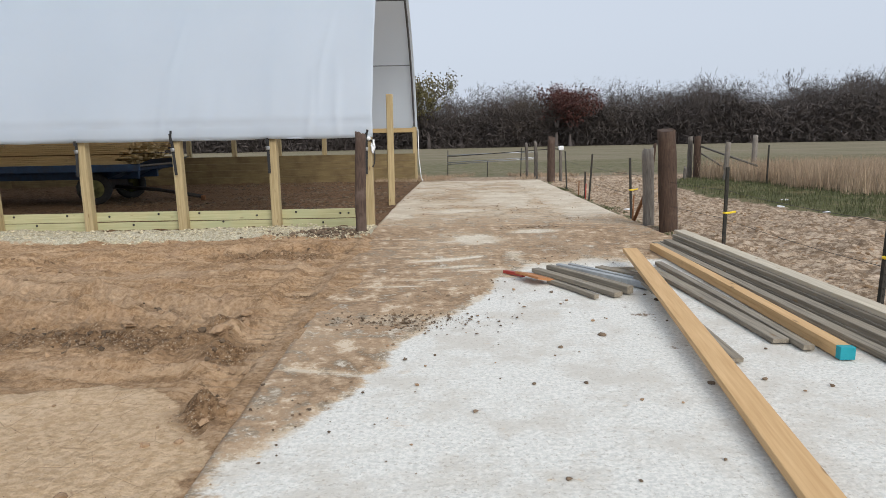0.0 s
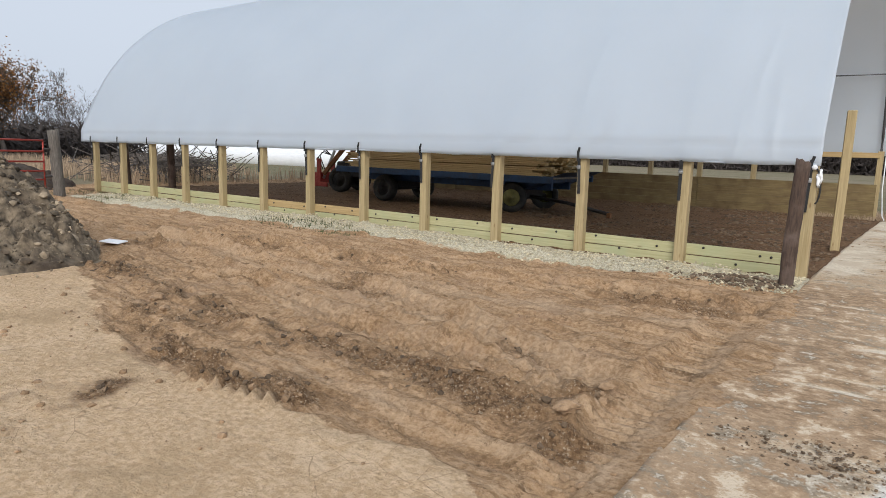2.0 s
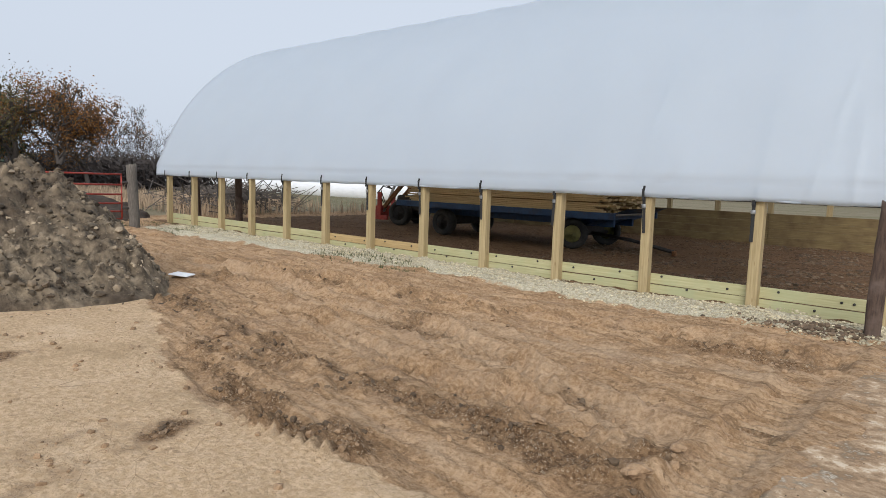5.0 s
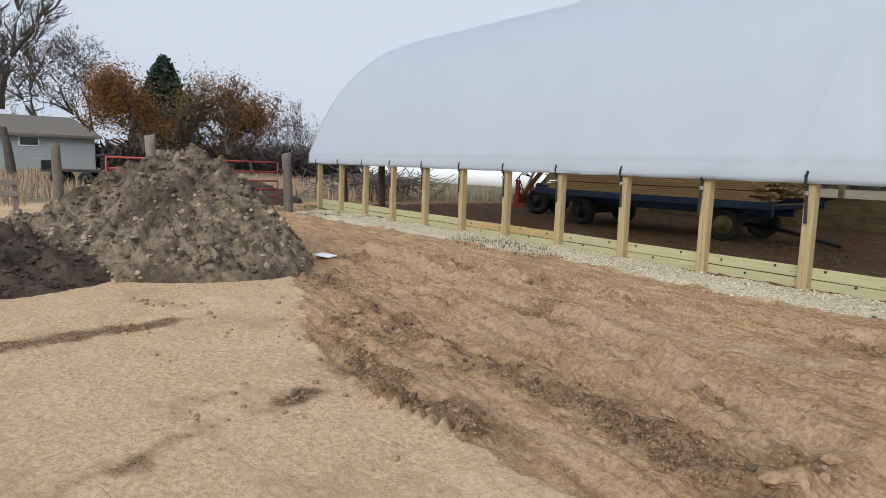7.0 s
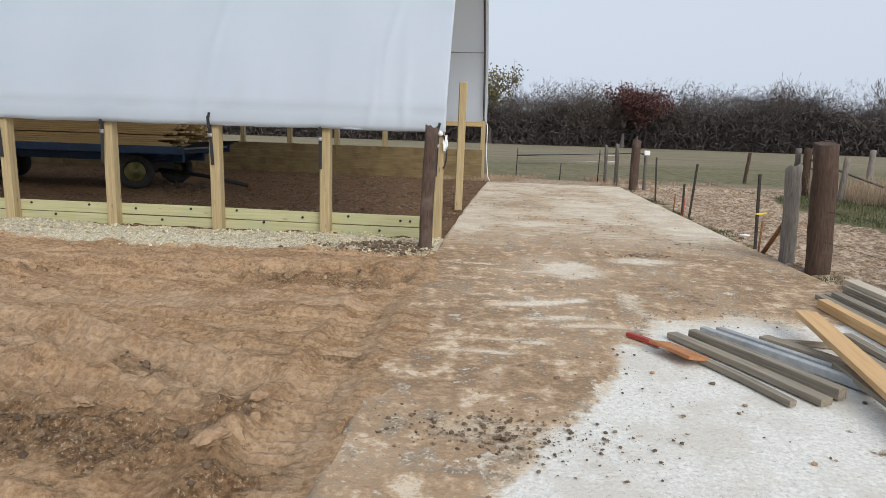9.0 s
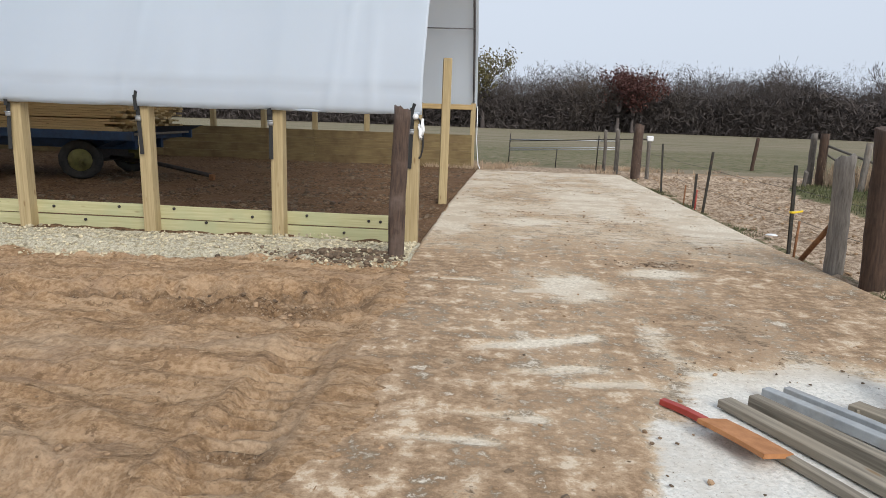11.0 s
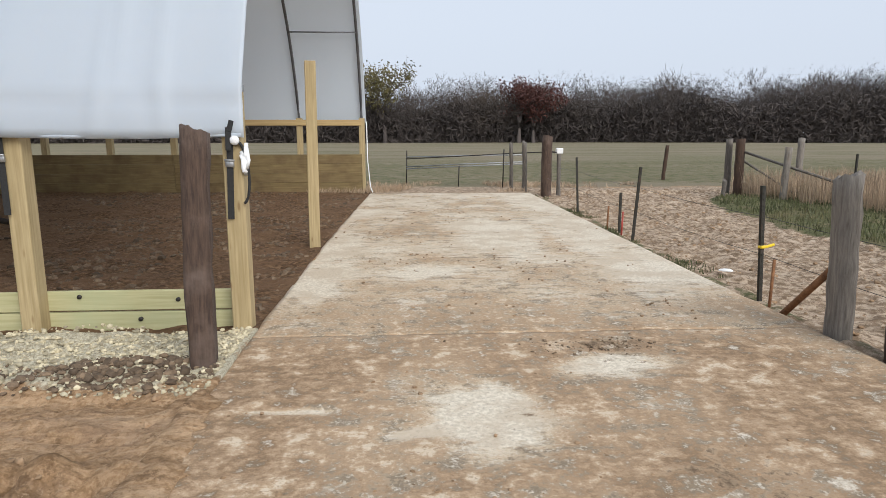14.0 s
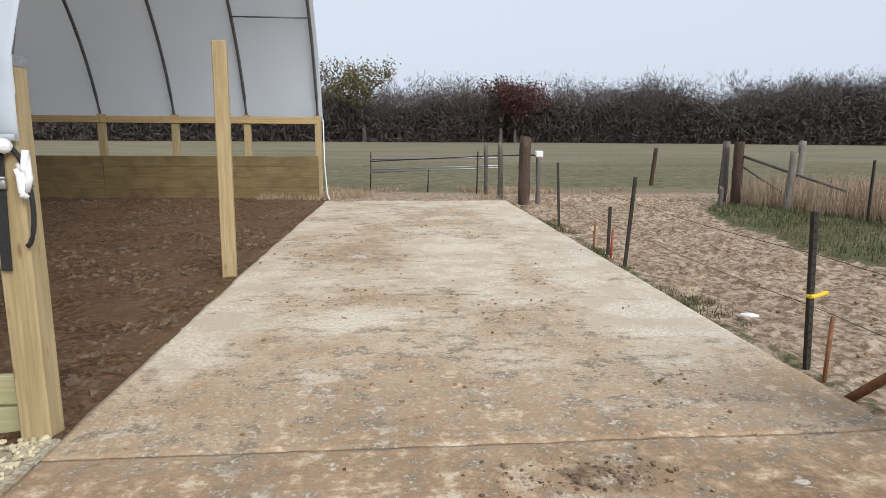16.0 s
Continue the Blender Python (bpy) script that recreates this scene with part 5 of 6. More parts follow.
# ---- wagon with lumber inside the barn ----
def wheel(parent, x, y, r, w, rim_side, turn=0, rim="dark_steel"):
    """Tyre with rounded shoulders and a dished rim."""
    bm = bmesh.new()
    prof = [(r * 0.56, -w * 0.42), (r * 0.80, -w * 0.5), (r * 0.95, -w * 0.45), (r, -w * 0.3), (r, w * 0.3), (r * 0.95, w * 0.45), (r * 0.80, w * 0.5), (r * 0.56, w * 0.42)]
    n, rings = 28, []
    for i in range(n):
        a = 2 * math.pi * i / n
        g = 1.0 if i % 2 else 0.975
        rings.append([bm.verts.new((q * (g if q > r * 0.97 else 1) * math.cos(a), s, q * (g if q > r * 0.97 else 1) * math.sin(a))) for q, s in prof])
    for i in range(n):
        a, b = rings[i], rings[(i + 1) % n]
        for k in range(len(prof)):
            bm.faces.new((a[k], a[(k + 1) % len(prof)], b[(k + 1) % len(prof)], b[k])).smooth = True
    tyre = part("wheel", bm, M["rubber"], parent, "dusty black tyre", pose(x, y, r - 0.02, 0, 0, turn))
    bm = bmesh.new()
    for q, s in ((r * 0.57, 0.06), (r * 0.3, 0.10)):
        tube([(0, rim_side * (w * 0.36 - s), 0), (0, rim_side * (w * 0.38), 0)], q, 20, bm)
    tube([(0, 0, 0), (0, rim_side * w * 0.52, 0)], r * 0.16, 12, bm)
    part("rim", bm, M[rim], tyre, "yellow-green painted rim" if rim == "cream_rim" else "dark steel rim")


wagon = thing("farm_wagon", Matrix(), "blue flat hay wagon parked on the barn's earth floor", "wagon")
WX0, WX1, WY0, WY1 = -14.6, -7.55, 14.85, 17.1
deck = bmesh.new()
box(WX1 - WX0, WY1 - WY0, 0.06, 0.01, ((WX0 + WX1) / 2, (WY0 + WY1) / 2, 0.86), None, deck)
part("deck", deck, M["grey_wood"], wagon)
for y in (WY0 - 0.03, WY1 + 0.03):
    part("side_rail", box(WX1 - WX0 + 0.1, 0.06, 0.17, 0.012, ((WX0 + WX1) / 2, y, 0.76)), M["blue_paint"], wagon, "blue steel side rail")
for y in (15.5, 16.5):
    part("frame_beam", box(WX1 - WX0 - 0.6, 0.09, 0.20, 0.01, ((WX0 + WX1) / 2, y, 0.56)), M["blue_paint"], wagon)
for i in range(6):
    part("cross_member", box(0.07, WY1 - WY0, 0.09, 0.008, (WX0 + 0.6 + i * 1.25, (WY0 + WY1) / 2, 0.765)), M["blue_paint"], wagon)
nose = bmesh.new()
a = [nose.verts.new(p) for p in ((WX1, WY0, 0.92), (WX1, WY1, 0.92), (WX1 + 0.32, WY1, 1.04), (WX1 + 0.32, WY0, 1.04), (WX1 - 0.75, WY0, 0.60), (WX1 - 0.75, WY1, 0.60))]
for q in ((0, 1, 2, 3), (3, 2, 5, 4), (0, 3, 4), (1, 5, 2), (0, 4, 5, 1)):
    nose.faces.new([a[k] for k in q])
bmesh.ops.recalc_face_normals(nose, faces=nose.faces)
part("nose", nose, M["blue_paint"], wagon, "sloping blue front end")
for x in (-8.75, -12.95):
    part("axle", tube([(x, 15.0, 0.34), (x, 16.95, 0.34)], 0.06, 8), M["dark_steel"], wagon)
    part("bolster", box(0.14, 1.3, 0.22, 0.01, (x, 15.97, 0.36)), M["dark_steel"], wagon)
    turn, rim = (24, "cream_rim") if x > -10 else (0, "dark_steel")
    wheel(wagon, x, 15.1, 0.38, 0.27, -1, turn, rim)
    wheel(wagon, x, 16.85, 0.38, 0.27, 1, turn, rim)
part("tongue", tube([(-8.7, 15.97, 0.36), (-7.6, 15.9, 0.26), (-6.45, 15.7, 0.09)], 0.045, 8), M["dark_steel"], wagon, "dark steel drawbar resting on the ground")
part("hitch", box(0.10, 0.09, 0.12, 0.012, (-6.42, 15.69, 0.0)), M["rust"], wagon)
stack = thing("lumber_stack", pose(0, 0, 0), "stack of brown sawn boards lying on the wagon", "lumber stack")
layer = part("board", box(6.3, 0.14, 0.04, 0.004), M["tan_board"], stack, "", pose(-11.0, 14.98, 0.925))
rr = random.Random(5)
for k in range(11):
    for j in range(13):
        if (k or j) and not (k > 8 and j < k - 7):
            again(layer, pose(-11.05 + rr.uniform(-0.28, 0.30), 14.98 + j * 0.163, 0.925 + k * 0.0445 + (0.018 if k > 4 else 0)))

# ---- loader beyond the barn ----
loader = thing("loader", pose(-17.3, 16.9, 0, 0, 0, 12), "old red loader with dark boom and black hoses", "loader")
for dy in (-0.42, 0.42):
    b = box(0.16, 0.08, 0.95, 0.012, (0, dy, 0.12))
    box(0.5, 0.08, 0.16, 0.012, (0.1, dy, 0.12), None, b)
    part("upright", b, M["red_paint"], loader, "scratched red steel upright")
part("cross_plate", box(0.12, 0.9, 0.4, 0.012, (-0.1, 0, 0.2)), M["red_paint"], loader)
part("cylinder", tube([(0.1, -0.3, 0.4), (0.55, -0.3, 1.35)], 0.05, 10), M["galvanised"], loader, "worn steel hydraulic cylinder")
for dy in (-0.35, 0.35):
    part("boom", box(0.14, 0.1, 1.9, 0.015, (0.15, dy, 0.55), pose(0, 0, 0, 0, 42, 0)), M["rust"], loader, "rusty brown boom arm")
for k in range(3):
    part("hose", tube([(0.05, -0.36 + 0.1 * k, 0.7), (-0.12, -0.4 + 0.1 * k, 1.05 + 0.05 * k), (0.12, -0.42 + 0.1 * k, 1.28 + 0.05 * k), (0.45, -0.36, 1.2)], 0.018, 6), M["rubber"], loader)
part("body", box(1.5, 1.0, 0.55, 0.05, (1.5, 0, 0.45)), M["dark_steel"], loader)
for dy in (-0.6, 0.6):
    wheel(loader, 1.0, dy, 0.42, 0.28, -1 if dy < 0 else 1)

# ---- heap of manure and soil ----
def heap_height(x, y, lobe=0):
    d1 = np.hypot((x + 11.4) / 2.9, (y - 4.15) / np.where(y > 4.15, 1.6, 2.7))
    d2 = np.hypot((x + 10.4) / 2.0, (y - 0.9) / 2.3)
    d3 = np.hypot((x + 12.0) / 2.9, (y - 2.6) / 2.4)
    h = 0.58 * np.maximum(0, 1 - d2) ** 0.7 if lobe else np.maximum(1.66 * np.maximum(0, 1 - d1) ** 0.85, 0.55 * np.maximum(0, 1 - d3) ** 0.8)
    rough = 0.28 * fbm(x * 1.3, y * 1.3, 61) + 0.34 * np.abs(fbm(x * 3, y * 3, 62)) + 0.22 * np.abs(fbm(x * 7, y * 7, 63)) - 0.12
    return np.where(h > 0, h + rough * np.minimum(1, h * 3.5), 0) - 0.06 * (h <= 0.0)


hx, hy = np.arange(-15.6, -7.8, 0.035), np.arange(-1.6, 6.4, 0.035)
HX, HY, hv, hf = sheet(hx, hy, heap_height)
raw("soil_mound", hv, hf, M["heap"], "tall crumbly heap of grey-brown manure and soil", "heap", "", True)
HX, HY, hv, hf = sheet(np.arange(-13.2, -7.9, 0.05), np.arange(-1.8, 3.2, 0.05), lambda x, y: heap_height(x, y, 1))
raw("manure_mound", hv, hf, M["dark_heap"], "low moist dark brown manure heap beside the taller one", "heap", "", True)
n = 9000
xy = np.stack((-13 + 5 * R.rand(n), -1.6 + 4.6 * R.rand(n)), -1)
hz = heap_height(xy[:, 0], xy[:, 1], 1)
xy, hz = xy[hz > 0.03], hz[hz > 0.03]
scatter_stones("manure_clods", xy, 0.015 + 0.10 * R.rand(len(xy)) ** 7, hz + 0.01, M["dark_heap"], "dark crumbs on the manure heap", "soil", 0.7, 22)
n = 42000
xy = np.stack((-15.2 + 7.2 * R.rand(n), -1.5 + 7.9 * R.rand(n)), -1)
hz = heap_height(xy[:, 0], xy[:, 1])
keep = (hz > 0.04) | ((R.rand(n) < 0.05) & (hz > -0.07) & (heap_height(xy[:, 0] - 0.4, xy[:, 1]) > 0))
xy, hz = xy[keep], np.maximum(hz[keep], 0)
scatter_stones("heap_clods", xy, 0.012 + 0.11 * R.rand(len(xy)) ** 14, hz + 0.01, M["heap_clod"], "loose crumbs and lumps on the heap", "soil", 0.75, 21)
tagged(part("litter", box(0.32, 0.22, 0.02, 0.008), M["white_plastic"], None, "", pose(-9.9, 5.75, 0.02, 2, 3, 25)), "flat white scrap lying on the soil", "litter")

# ---- red gate, old posts and rails to the west ----
gate2 = thing("red_gate", Matrix(), "red tubular steel farm gate between wooden posts", "gate")
for z in (0.22, 0.42, 0.64, 0.88, 1.14, 1.42):
    part("rail", tube([(-18.85, 8.5, z), (-18.9, 4.0, z + 0.02)], 0.024, 8), M["red_paint"], gate2)
for z in (0.5, 1.2):
    part("hinge", tube([(-18.86, 8.5, z), (-18.8, 8.75, z)], 0.03, 8), M["dark_steel"], gate2)
for y in (8.5, 6.9, 5.4, 4.0):
    part("upright", tube([(-18.87, y, 0.2), (-18.87, y, 1.44)], 0.022, 8), M["red_paint"], gate2)
for x, y, h, r, mat, lab in ((-18.8, 8.8, 1.75, 0.14, "dark_grey_wood", "thick grey gate post by the barn"), (-20.0, 3.05, 1.78, 0.12, "dark_grey_wood", "grey old wooden post in dead grass"),
                             (-17.2, 4.75, 2.05, 0.12, "grey_wood", "leaning grey post behind the heap"), (-17.6, 5.05, 1.7, 0.13, "grey_wood", "short thick grey post behind the heap"),
                             (-21.4, 12.0, 1.55, 0.11, "creosote", "dark wooden post past the barn's end"), (-18.6, 11.9, 1.7, 0.11, "creosote", "dark wooden post inside the barn"), (-16.1, 20.5, 1.8, 0.09, "creosote", "dark wooden post inside the barn")):
    tagged(part("old_post", worn_pole(r, h, 14, 0.94, int(-x * 5)), M[mat], None, "", pose(x, y, -0.06, 1.2, -1.5, 0)), lab, "post")
rails = thing("rail_fence", Matrix(), "low grey wooden board fence in grass", "fence")
for z in (0.38, 0.66):
    part("board", box(0.05, 2.6, 0.14, 0.008, (-20.0, 0.9, z)), M["grey_wood"], rails)
for y in (-0.3, 0.9, 2.1):
    part("upright", box(0.1, 0.12, 0.8, 0.01, (-20.09, y, -0.02)), M["grey_wood"], rails)

# ---- odds and ends between the gate and the house ----
MX, MY, mv, mf = sheet(np.arange(-27.5, -20.5, 0.09), np.arange(5.0, 11.6, 0.09), lambda x, y: 1.15 * np.maximum(0, 1 - np.hypot((x + 24) / 3.2, (y - 8.2) / 3.0)) ** 0.8 + 0.3 * np.abs(fbm(x * 2, y * 2, 81)) * (np.hypot((x + 24) / 3.2, (y - 8.2) / 3.0) < 1) - 0.08)
raw("soil_mound", mv, mf, M["dark_heap"], "low dark mound of old manure behind the red gate", "heap", "", True)
spool = thing("cable_spool", pose(-31.5, 8.9, 0.62, 90, 0, 74), "weathered brown wooden cable spool standing on edge", "spool")
for z in (-0.32, 0.28):
    part("flange", tube([(0, 0, z), (0, 0, z + 0.05)], 0.62, 24), M["old_wall_board"], spool)
part("core", tube([(0, 0, -0.3), (0, 0, 0.3)], 0.27, 16), M["grey_wood"], spool)
part("hub", tube([(0, 0, 0.31), (0, 0, 0.36)], 0.09, 10), M["dark_steel"], spool)
cart = thing("utility_trailer", pose(-36.0, 5.2, 0, 0, 0, 70), "small dark flat trailer parked in the grass", "trailer")
part("bed", box(2.6, 1.4, 0.12, 0.01, (0, 0, 0.62)), M["dark_steel"], cart)
part("drawbar", tube([(1.3, 0, 0.6), (2.4, 0, 0.3)], 0.04, 8), M["dark_steel"], cart)
for x in (-0.6, 0.6):
    for dy in (-0.75, 0.75):
        wheel(cart, x, dy, 0.34, 0.2, -1 if dy < 0 else 1)
for x in (-1.25, 1.25):
    part("rail", box(0.05, 1.4, 0.4, 0.006, (x, 0, 0.74)), M["dark_steel"], cart)

# ---- silage bag in the far field ----
bag = bmesh.new()
path = [(x, 34 + 0.15 * math.sin(x * 0.3), 0.45) for x in np.linspace(-74, -32, 50)]
tube(path, 0.85, 20, bag)
for v in bag.verts:
    v.co.z = max(v.co.z * (1 + 0.06 * noise.noise(v.co * 0.7)), -0.25)
tagged(part("silage_bag", bag, M["silage_film"], None), "long white plastic silage bag lying in the field", "silage bag")

# ---- house ----
house = thing("house", pose(-56, 3.2, 0.0), "small grey-blue single-storey house with dark shingles", "house")
part("wall", box(7.0, 11.0, 2.85, 0.02, (-3.5, 0, 0)), M["siding"], house, "grey-blue lap siding")
for k in range(14):
    part("siding_board", box(0.03, 11.02, 0.19, 0.006, (0.012, 0, 0.05 + k * 0.2)), M["siding"], house)
roof = bmesh.new()
a = [roof.verts.new(p) for p in ((0.45, -5.95, 2.8), (0.45, 5.95, 2.8), (-7.45, 5.95, 2.8), (-7.45, -5.95, 2.8), (-3.5, -4.4, 4.25), (-3.5, 4.4, 4.25))]
b = [roof.verts.new(v.co - Vector((0, 0, 0.18))) for v in a[:4]]
for q in ((a[0], a[1], a[5], a[4]), (a[1], a[2], a[5]), (a[2], a[3], a[4], a[5]), (a[3], a[0], a[4]), (b[0], b[3], b[2], b[1])):
    roof.faces.new(q)
for k in range(4):
    roof.faces.new((a[k], b[k], b[(k + 1) % 4], a[(k + 1) % 4]))
part("roof", roof, M["shingles"], house, "weathered dark shingle roof")
for y, w, h, z in ((1.3, 1.1, 0.55, 1.9), (-3.9, 1.0, 1.0, 1.4)):
    w1 = part("window", box(0.10, w + 0.16, h + 0.16, 0.01, (0.04, y, z)), M["white_plastic"], house, "white window frame")
    part("pane", box(0.02, w, h, 0.003, (0.095, y, z + 0.08)), M["dark_glass"], w1)
part("door", box(0.12, 0.95, 2.05, 0.01, (0.05, -1.6, 0.1)), M["white_plastic"], house, "white house door")


# ---- trees ----
def grow(rnd, height, radius, spread=0.55, depth=5, kids=(2, 4), lift=0.25, sides=4, trunk=0.28, thin=0.006):
    """A bare tree as arrays: tapered limbs that fork and thin out. Also gives the twig ends."""
    V, F, tips = [], [], []

    def limb(p, d, length, r, lev):
        n = 3 if lev < 2 else 2
        ring = None
        for i in range(n + 1):
            f = i / n
            rad = max(r * (1 - 0.45 * f), thin)
            u = d.orthogonal().normalized()
            w = d.cross(u)
            k = sides if lev < 3 else 3
            start = len(V)
            for j in range(k):
                a = 2 * math.pi * j / k
                V.append(p + rad * (math.cos(a) * u + math.sin(a) * w))
            if ring is not None:
                for j in range(k):
                    F.append((ring + j, ring + (j + 1) % k, start + (j + 1) % k, start + j))
            ring = start
            if lev >= 1 and i and lev < depth - 1 and rnd.random() < 0.75:
                side = (d + Vector((rnd.gauss(0, 1), rnd.gauss(0, 1), rnd.gauss(0.1, 0.6))).normalized() * 1.0).normalized()
                limb(p, side, length * rnd.uniform(0.45, 0.65), rad * 0.55, lev + 2 if lev + 2 < depth else depth - 1)
            p = p + d * (length / n)
            d = (d + Vector((rnd.gauss(0, 0.12), rnd.gauss(0, 0.12), rnd.gauss(0.03, 0.08)))).normalized()
        if lev >= depth - 1:
            tips.append(p)
            return
        for _ in range(rnd.randint(*kids)):
            a, s = rnd.uniform(0, 6.283), rnd.uniform(spread * 0.5, spread * 1.3)
            u = d.orthogonal().normalized()
            w = d.cross(u)
            nd = (d + s * (math.cos(a) * u + math.sin(a) * w) + Vector((0, 0, lift * 0.3))).normalized()
            limb(p, nd, length * rnd.uniform(0.62, 0.85), r * 0.6, lev + 1)

    limb(Vector((0, 0, -0.2)), Vector((rnd.gauss(0, 0.05), rnd.gauss(0, 0.05), 1)).normalized(), height * trunk, radius, 0)
    v = np.array([tuple(q) for q in V])
    t = np.array([tuple(q) for q in tips])
    s = height / max(v[:, 2].max(), 0.1)
    return v * s, np.array(F), t * s


def leaf_cards(points, per, size, reach, seed, slim=0.45, upright=0.0):
    """Small bent leaves around points."""
    r = np.random.RandomState(seed)
    p = np.repeat(points, per, 0) + r.normal(0, reach, (len(points) * per, 3))
    n = len(p)
    u = r.normal(0, 1, (n, 3)) + np.array((0, 0, upright))
    u /= np.linalg.norm(u, axis=1)[:, None]
    w = np.cross(u, r.normal(0, 1, (n, 3)))
    w /= np.linalg.norm(w, axis=1)[:, None]
    s = (size * (0.6 + 0.8 * r.rand(n)))[:, None]
    v = np.stack((p - u * s, p + w * s * slim, p + u * s, p - w * s * slim), 1).reshape(-1, 3)
    f = (4 * np.arange(n)[:, None] + np.arange(4)[None])
    return v, f


def tree(name, x, y, height, seed, label, leaves=None, mat="bark", per=8, size=0.09, reach=0.3, radius=None, **kw):
    rnd = random.Random(seed)
    v, f, tips = grow(rnd, height, radius or height * 0.022, thin=0.013, **kw)
    e = thing(name, pose(x, y, -0.05), label, "tree")
    t = raw("trunk", v, f, M[mat], smooth=True)
    t.parent = e
    if leaves:
        lv, lf = leaf_cards(tips, per, size, reach, seed)
        c = raw("crown", lv, lf, M[leaves])
        c.parent = e
        c["label"] = "sparse autumn leaves"
    return e


tree("bare_tree", -43, 2.9, 15, 23, "large bare deciduous tree beside the house", depth=7, spread=0.42, kids=(2, 4), radius=0.55)
tree("bare_tree", -61, 6.5, 13.5, 5, "bare deciduous tree behind the house", depth=8, spread=0.6, kids=(2, 3), trunk=0.2)
tree("bare_tree", -63, 9.8, 12.5, 15, "bare deciduous tree with a few brown leaves", "leaf_red", per=1, size=0.07, depth=8, spread=0.6, kids=(2, 3), trunk=0.2)
tree("autumn_tree", -47, 9.9, 6.4, 8, "bushy tree with dense rust-orange leaves", "leaf_orange", per=130, size=0.075, reach=0.5, depth=5, spread=0.85, trunk=0.1)
tree("autumn_tree", -48, 12.0, 6.8, 18, "bushy tree with dense rust-orange leaves", "leaf_orange", per=110, size=0.075, reach=0.5, depth=5, spread=0.85, trunk=0.1)
tree("autumn_tree", -49, 14.0, 6.6, 28, "bushy tree with thinning brown leaves", "leaf_olive", per=40, size=0.07, reach=0.5, depth=5, spread=0.85, trunk=0.1)
tree("autumn_tree", -47, 15.6, 7.4, 9, "spreading tree with sparse orange-brown leaves", "leaf_orange", per=3, size=0.07, reach=0.25, depth=8, spread=0.75, kids=(2, 3), trunk=0.12)
tree("autumn_tree", -48, 18.0, 6.8, 10, "spreading tree with sparse orange-brown leaves", "leaf_orange", per=5, size=0.07, reach=0.25, depth=7, spread=0.75, kids=(2, 3), trunk=0.15)
tree("bare_tree", -70, 27.5, 7.5, 31, "slender bare tree past the barn", depth=7, spread=0.4, kids=(2, 3))
tree("bare_tree", -70, 31.0, 8.5, 32, "slender bare tree past the barn", depth=7, spread=0.4, kids=(2, 3))


def conifer(x, y, height, seed):
    rnd = random.Random(seed)
    e = thing("spruce_tree", pose(x, y, 0), "dark green pointed spruce behind bare trees", "tree")
    part("trunk", tube([(0, 0, 0), (0, 0, height * 0.95)], 0.18, 8, None, 0.03), M["bark"], e)
    pts = []
    for k in range(1500):
        f = rnd.random() ** 0.8
        a = rnd.uniform(0, 6.283)
        rad = (1 - f) ** 0.7 * height * 0.42 * rnd.uniform(0.45, 1.05)
        pts.append((rad * math.cos(a), rad * math.sin(a), height * (0.12 + 0.88 * f) - rad * 0.25))
    v, f = leaf_cards(np.array(pts), 7, 0.22, 0.16, seed)
    c = raw("crown", v, f, M["needle"])
    c.parent = e


conifer(-60, 14.6, 9.6, 4)

# ---- far woods, uncounted ----
variants = []
for k in range(9):
    variants.append(grow(random.Random(100 + k), 1.0, 0.016, spread=0.5, depth=6, kids=(2, 3), sides=3, trunk=0.3, thin=0.0015)[:2])
V, F, off = [], [], 0
rw = np.random.RandomState(21)


def plant(x, y, h):
    global off
    v, f = variants[rw.randint(len(variants))]
    a = rw.rand() * 6.283
    c, s = math.cos(a), math.sin(a)
    w = h * (0.75 + 0.35 * rw.rand())
    q = np.stack((w * (v[:, 0] * c - v[:, 1] * s) + x, w * (v[:, 0] * s + v[:, 1] * c) + y, v[:, 2] * h - 0.8), -1)
    V.append(q)
    F.append(f + off)
    off += len(q)


def wood_height(x):
    return np.interp(x, (-75, 0, 30, 60, 90, 120), (9.6, 9.7, 9.5, 11.0, 12.8, 14.0)) + 3.4 * vnoise(x * 0.11, 0 * x, 5) + 2.4 * vnoise(x * 0.33, 0 * x, 6)


for k in range(620):
    x = -75 + 200 * rw.rand()
    y = 108 + 26 * rw.rand()
    plant(x, y, float(wood_height(x)) * (0.80 + 0.22 * rw.rand() + (0.22 if rw.rand() < 0.04 else 0)))
for k in range(70):
    plant(-78 - 25 * rw.rand(), 24 + 60 * rw.rand(), 6.5 + 3 * rw.rand())
raw("woods", np.concatenate(V), np.concatenate(F), M["far_bark"], "dense leafless grey-brown woods along the field", "woods", "stuff")

# fine twigs that fill the crowns, and tangled undergrowth below them
crowns = []
for k in range(620):
    x, y = -78 + 206 * rw.rand(), 108 + 24 * rw.rand()
    h = float(wood_height(x)) * (0.66 + 0.42 * rw.rand())
    m = int(260 + 200 * rw.rand())
    u = rw.normal(0, 1, (m, 3))
    u *= (rw.rand(m) ** 0.45 / np.linalg.norm(u, axis=1))[:, None]
    crowns.append(np.array((x, y, h * 0.62)) + u * np.array((0.24, 0.24, 0.38)) * h)
crowns = np.concatenate(crowns)
lv, lf = leaf_cards(crowns, 2, 0.24, 0.3, 34, 0.08, 0.5)
raw("twigs", lv, lf, M["far_bark"], "fine bare twigs in the crowns of the woods", "woods", "stuff")
n = 190000
px = -78 + 206 * rw.rand(n)
py = 106.5 + 24 * rw.rand(n) ** 1.2
hz = 0.2 + wood_height(px) * (0.62 + 0.3 * vnoise(px * 0.3, 0 * px, 8)) * rw.rand(n) ** 1.1
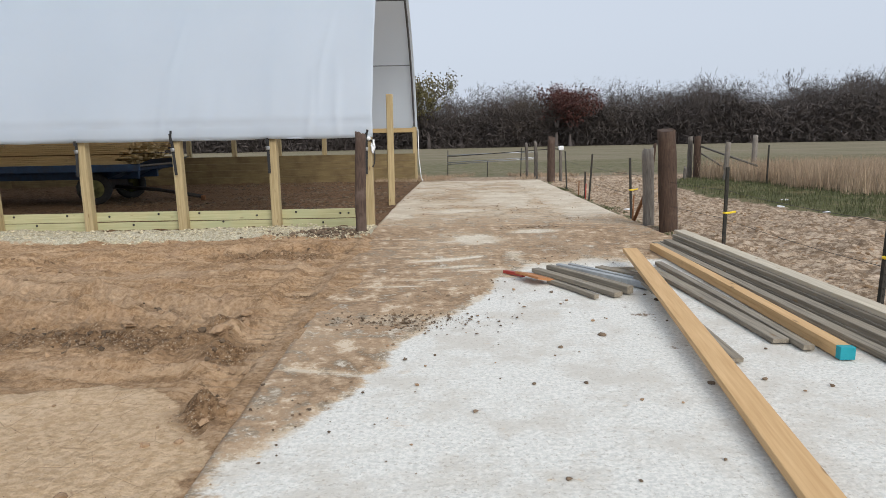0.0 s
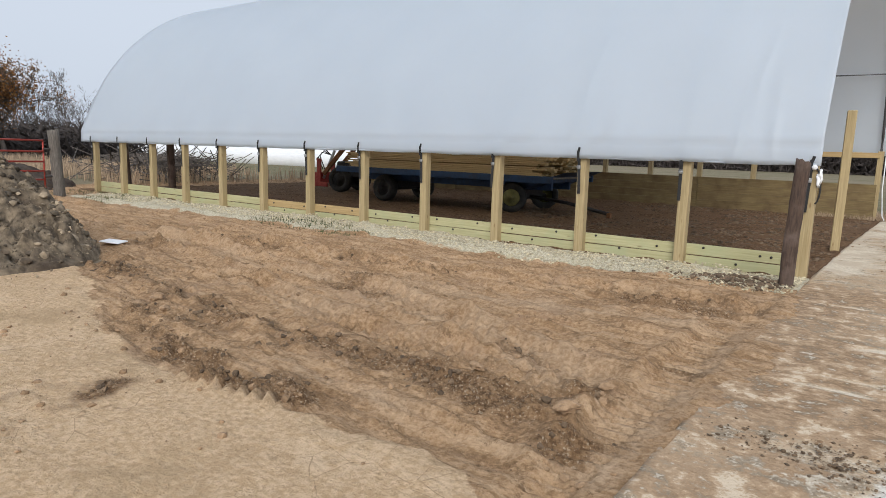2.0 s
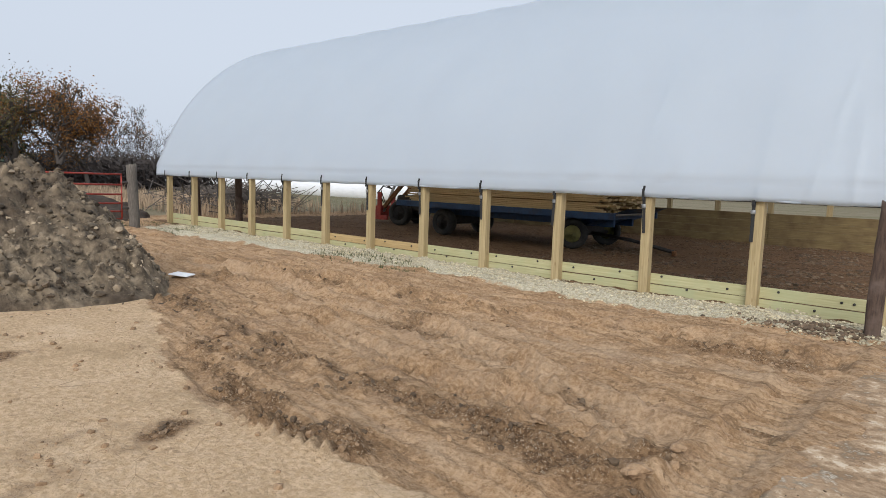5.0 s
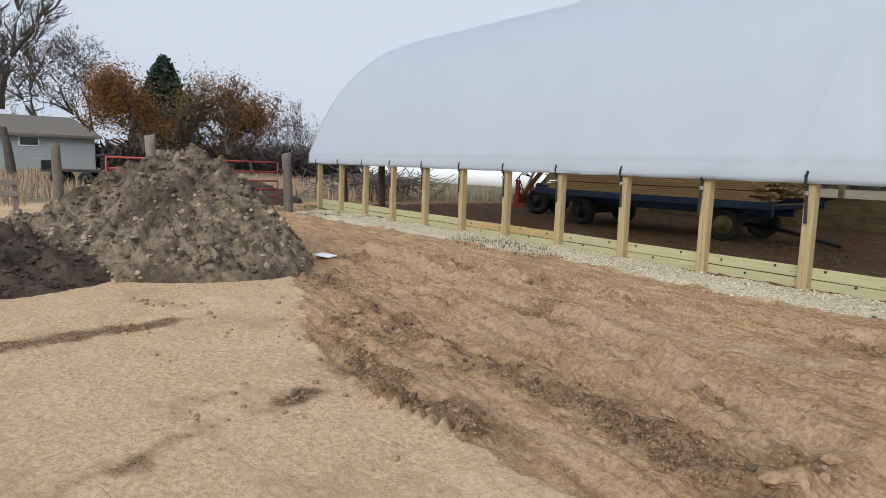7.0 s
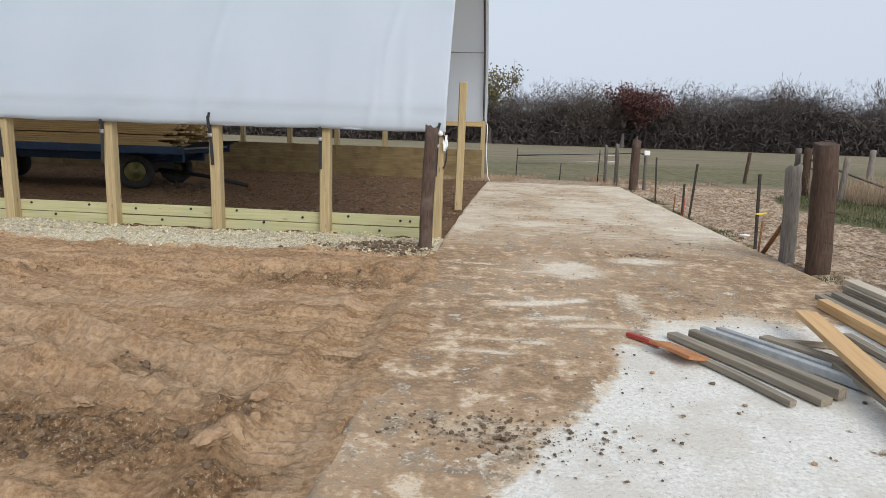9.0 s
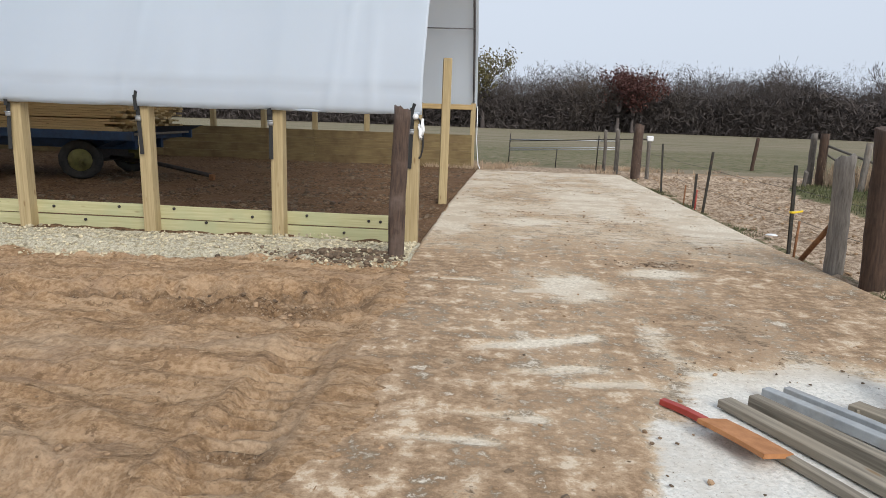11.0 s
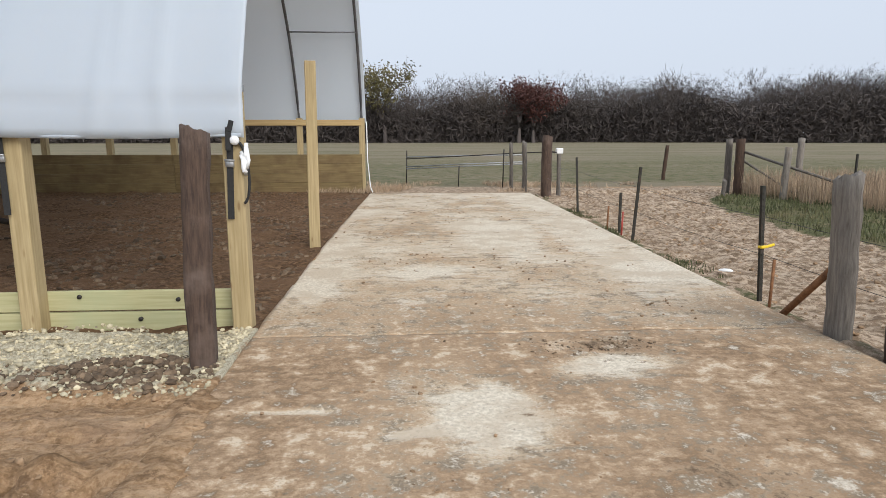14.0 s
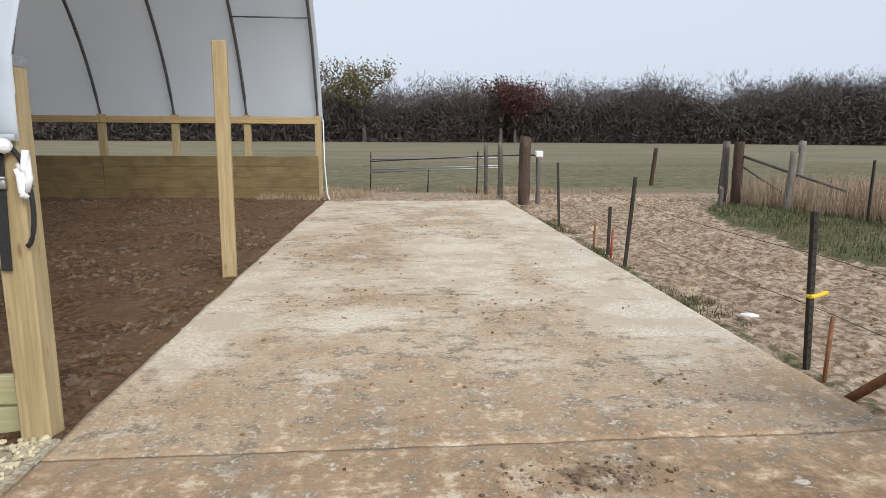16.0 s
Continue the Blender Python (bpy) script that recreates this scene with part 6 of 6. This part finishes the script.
far2 = rw.rand(n) < 0.1
px = np.where(far2, -80 - 22 * rw.rand(n), px)
py = np.where(far2, 24 + 60 * rw.rand(n), py)
hz = np.where(far2, hz * 0.5, hz)
near2 = rw.rand(n) < 0.07
px = np.where(near2, -53 - 12 * rw.rand(n), px)
py = np.where(near2, 9 + 22 * rw.rand(n), py)
hz = np.where(near2, hz * 0.35, hz)
lv, lf = leaf_cards(np.stack((px, py, hz - 0.6), -1), 1, 0.62, 0.15, 33, 0.13, 0.6)
raw("undergrowth", lv, lf, M["brush"], "dark tangled undergrowth below the woods", "undergrowth", "stuff")


def crown_tree(name, x, y, h, mat, seed, label, w=0.32):
    e = tree(name, x, y, h, seed, label, mat, "far_bark", per=16, size=0.22, reach=0.55, depth=5, spread=0.7, trunk=0.12)
    return e


crown_tree("red_oak", 17.5, 105.5, 8.6, "leaf_red", 41, "tree with dark red leaves at the woods' edge")
crown_tree("red_oak", 19.8, 105.8, 8.0, "leaf_red", 44, "tree with dark red leaves at the woods' edge")
crown_tree("olive_tree", -3.2, 107.0, 11.0, "leaf_olive", 42, "tree with olive-yellow leaves at the woods' edge")
mast = thing("radio_mast", pose(0.5, 135, 0), "thin grey radio mast above the woods", "mast")
part("pole", tube([(0, 0, 0), (0, 0, 16.0)], 0.06, 6, None, 0.03), M["galvanised"], mast)
for z in (13.2, 14.6):
    part("antenna", tube([(-0.35, 0, z), (0.35, 0, z)], 0.03, 6), M["galvanised"], mast)
bh = []
rb = np.random.RandomState(77)
heapv, heapf = [], []
for k in range(420):
    a, l, t = rb.rand() * 6.283, 0.5 + 1.3 * rb.rand(), rb.normal(0, 0.35)
    c = np.array((-24.5 + rb.normal(0, 1.0), 15.2 + rb.normal(0, 1.3), 0.15 + 0.8 * rb.rand()))
    d = np.array((math.cos(a), math.sin(a), t)) * l / 2
    w = np.array((-math.sin(a), math.cos(a), 0)) * 0.02
    u = np.array((0, 0, 0.025))
    o = len(heapv)
    for s in (-1, 1):
        heapv += [c + s * d - w, c + s * d + w, c + s * d + u]
    for i in range(3):
        heapf.append((o + i, o + (i + 1) % 3, o + 3 + (i + 1) % 3, o + 3 + i))
raw("brush_heap", heapv, heapf, M["bark"], "tangled heap of cut brush past the barn", "brush", "stuff")
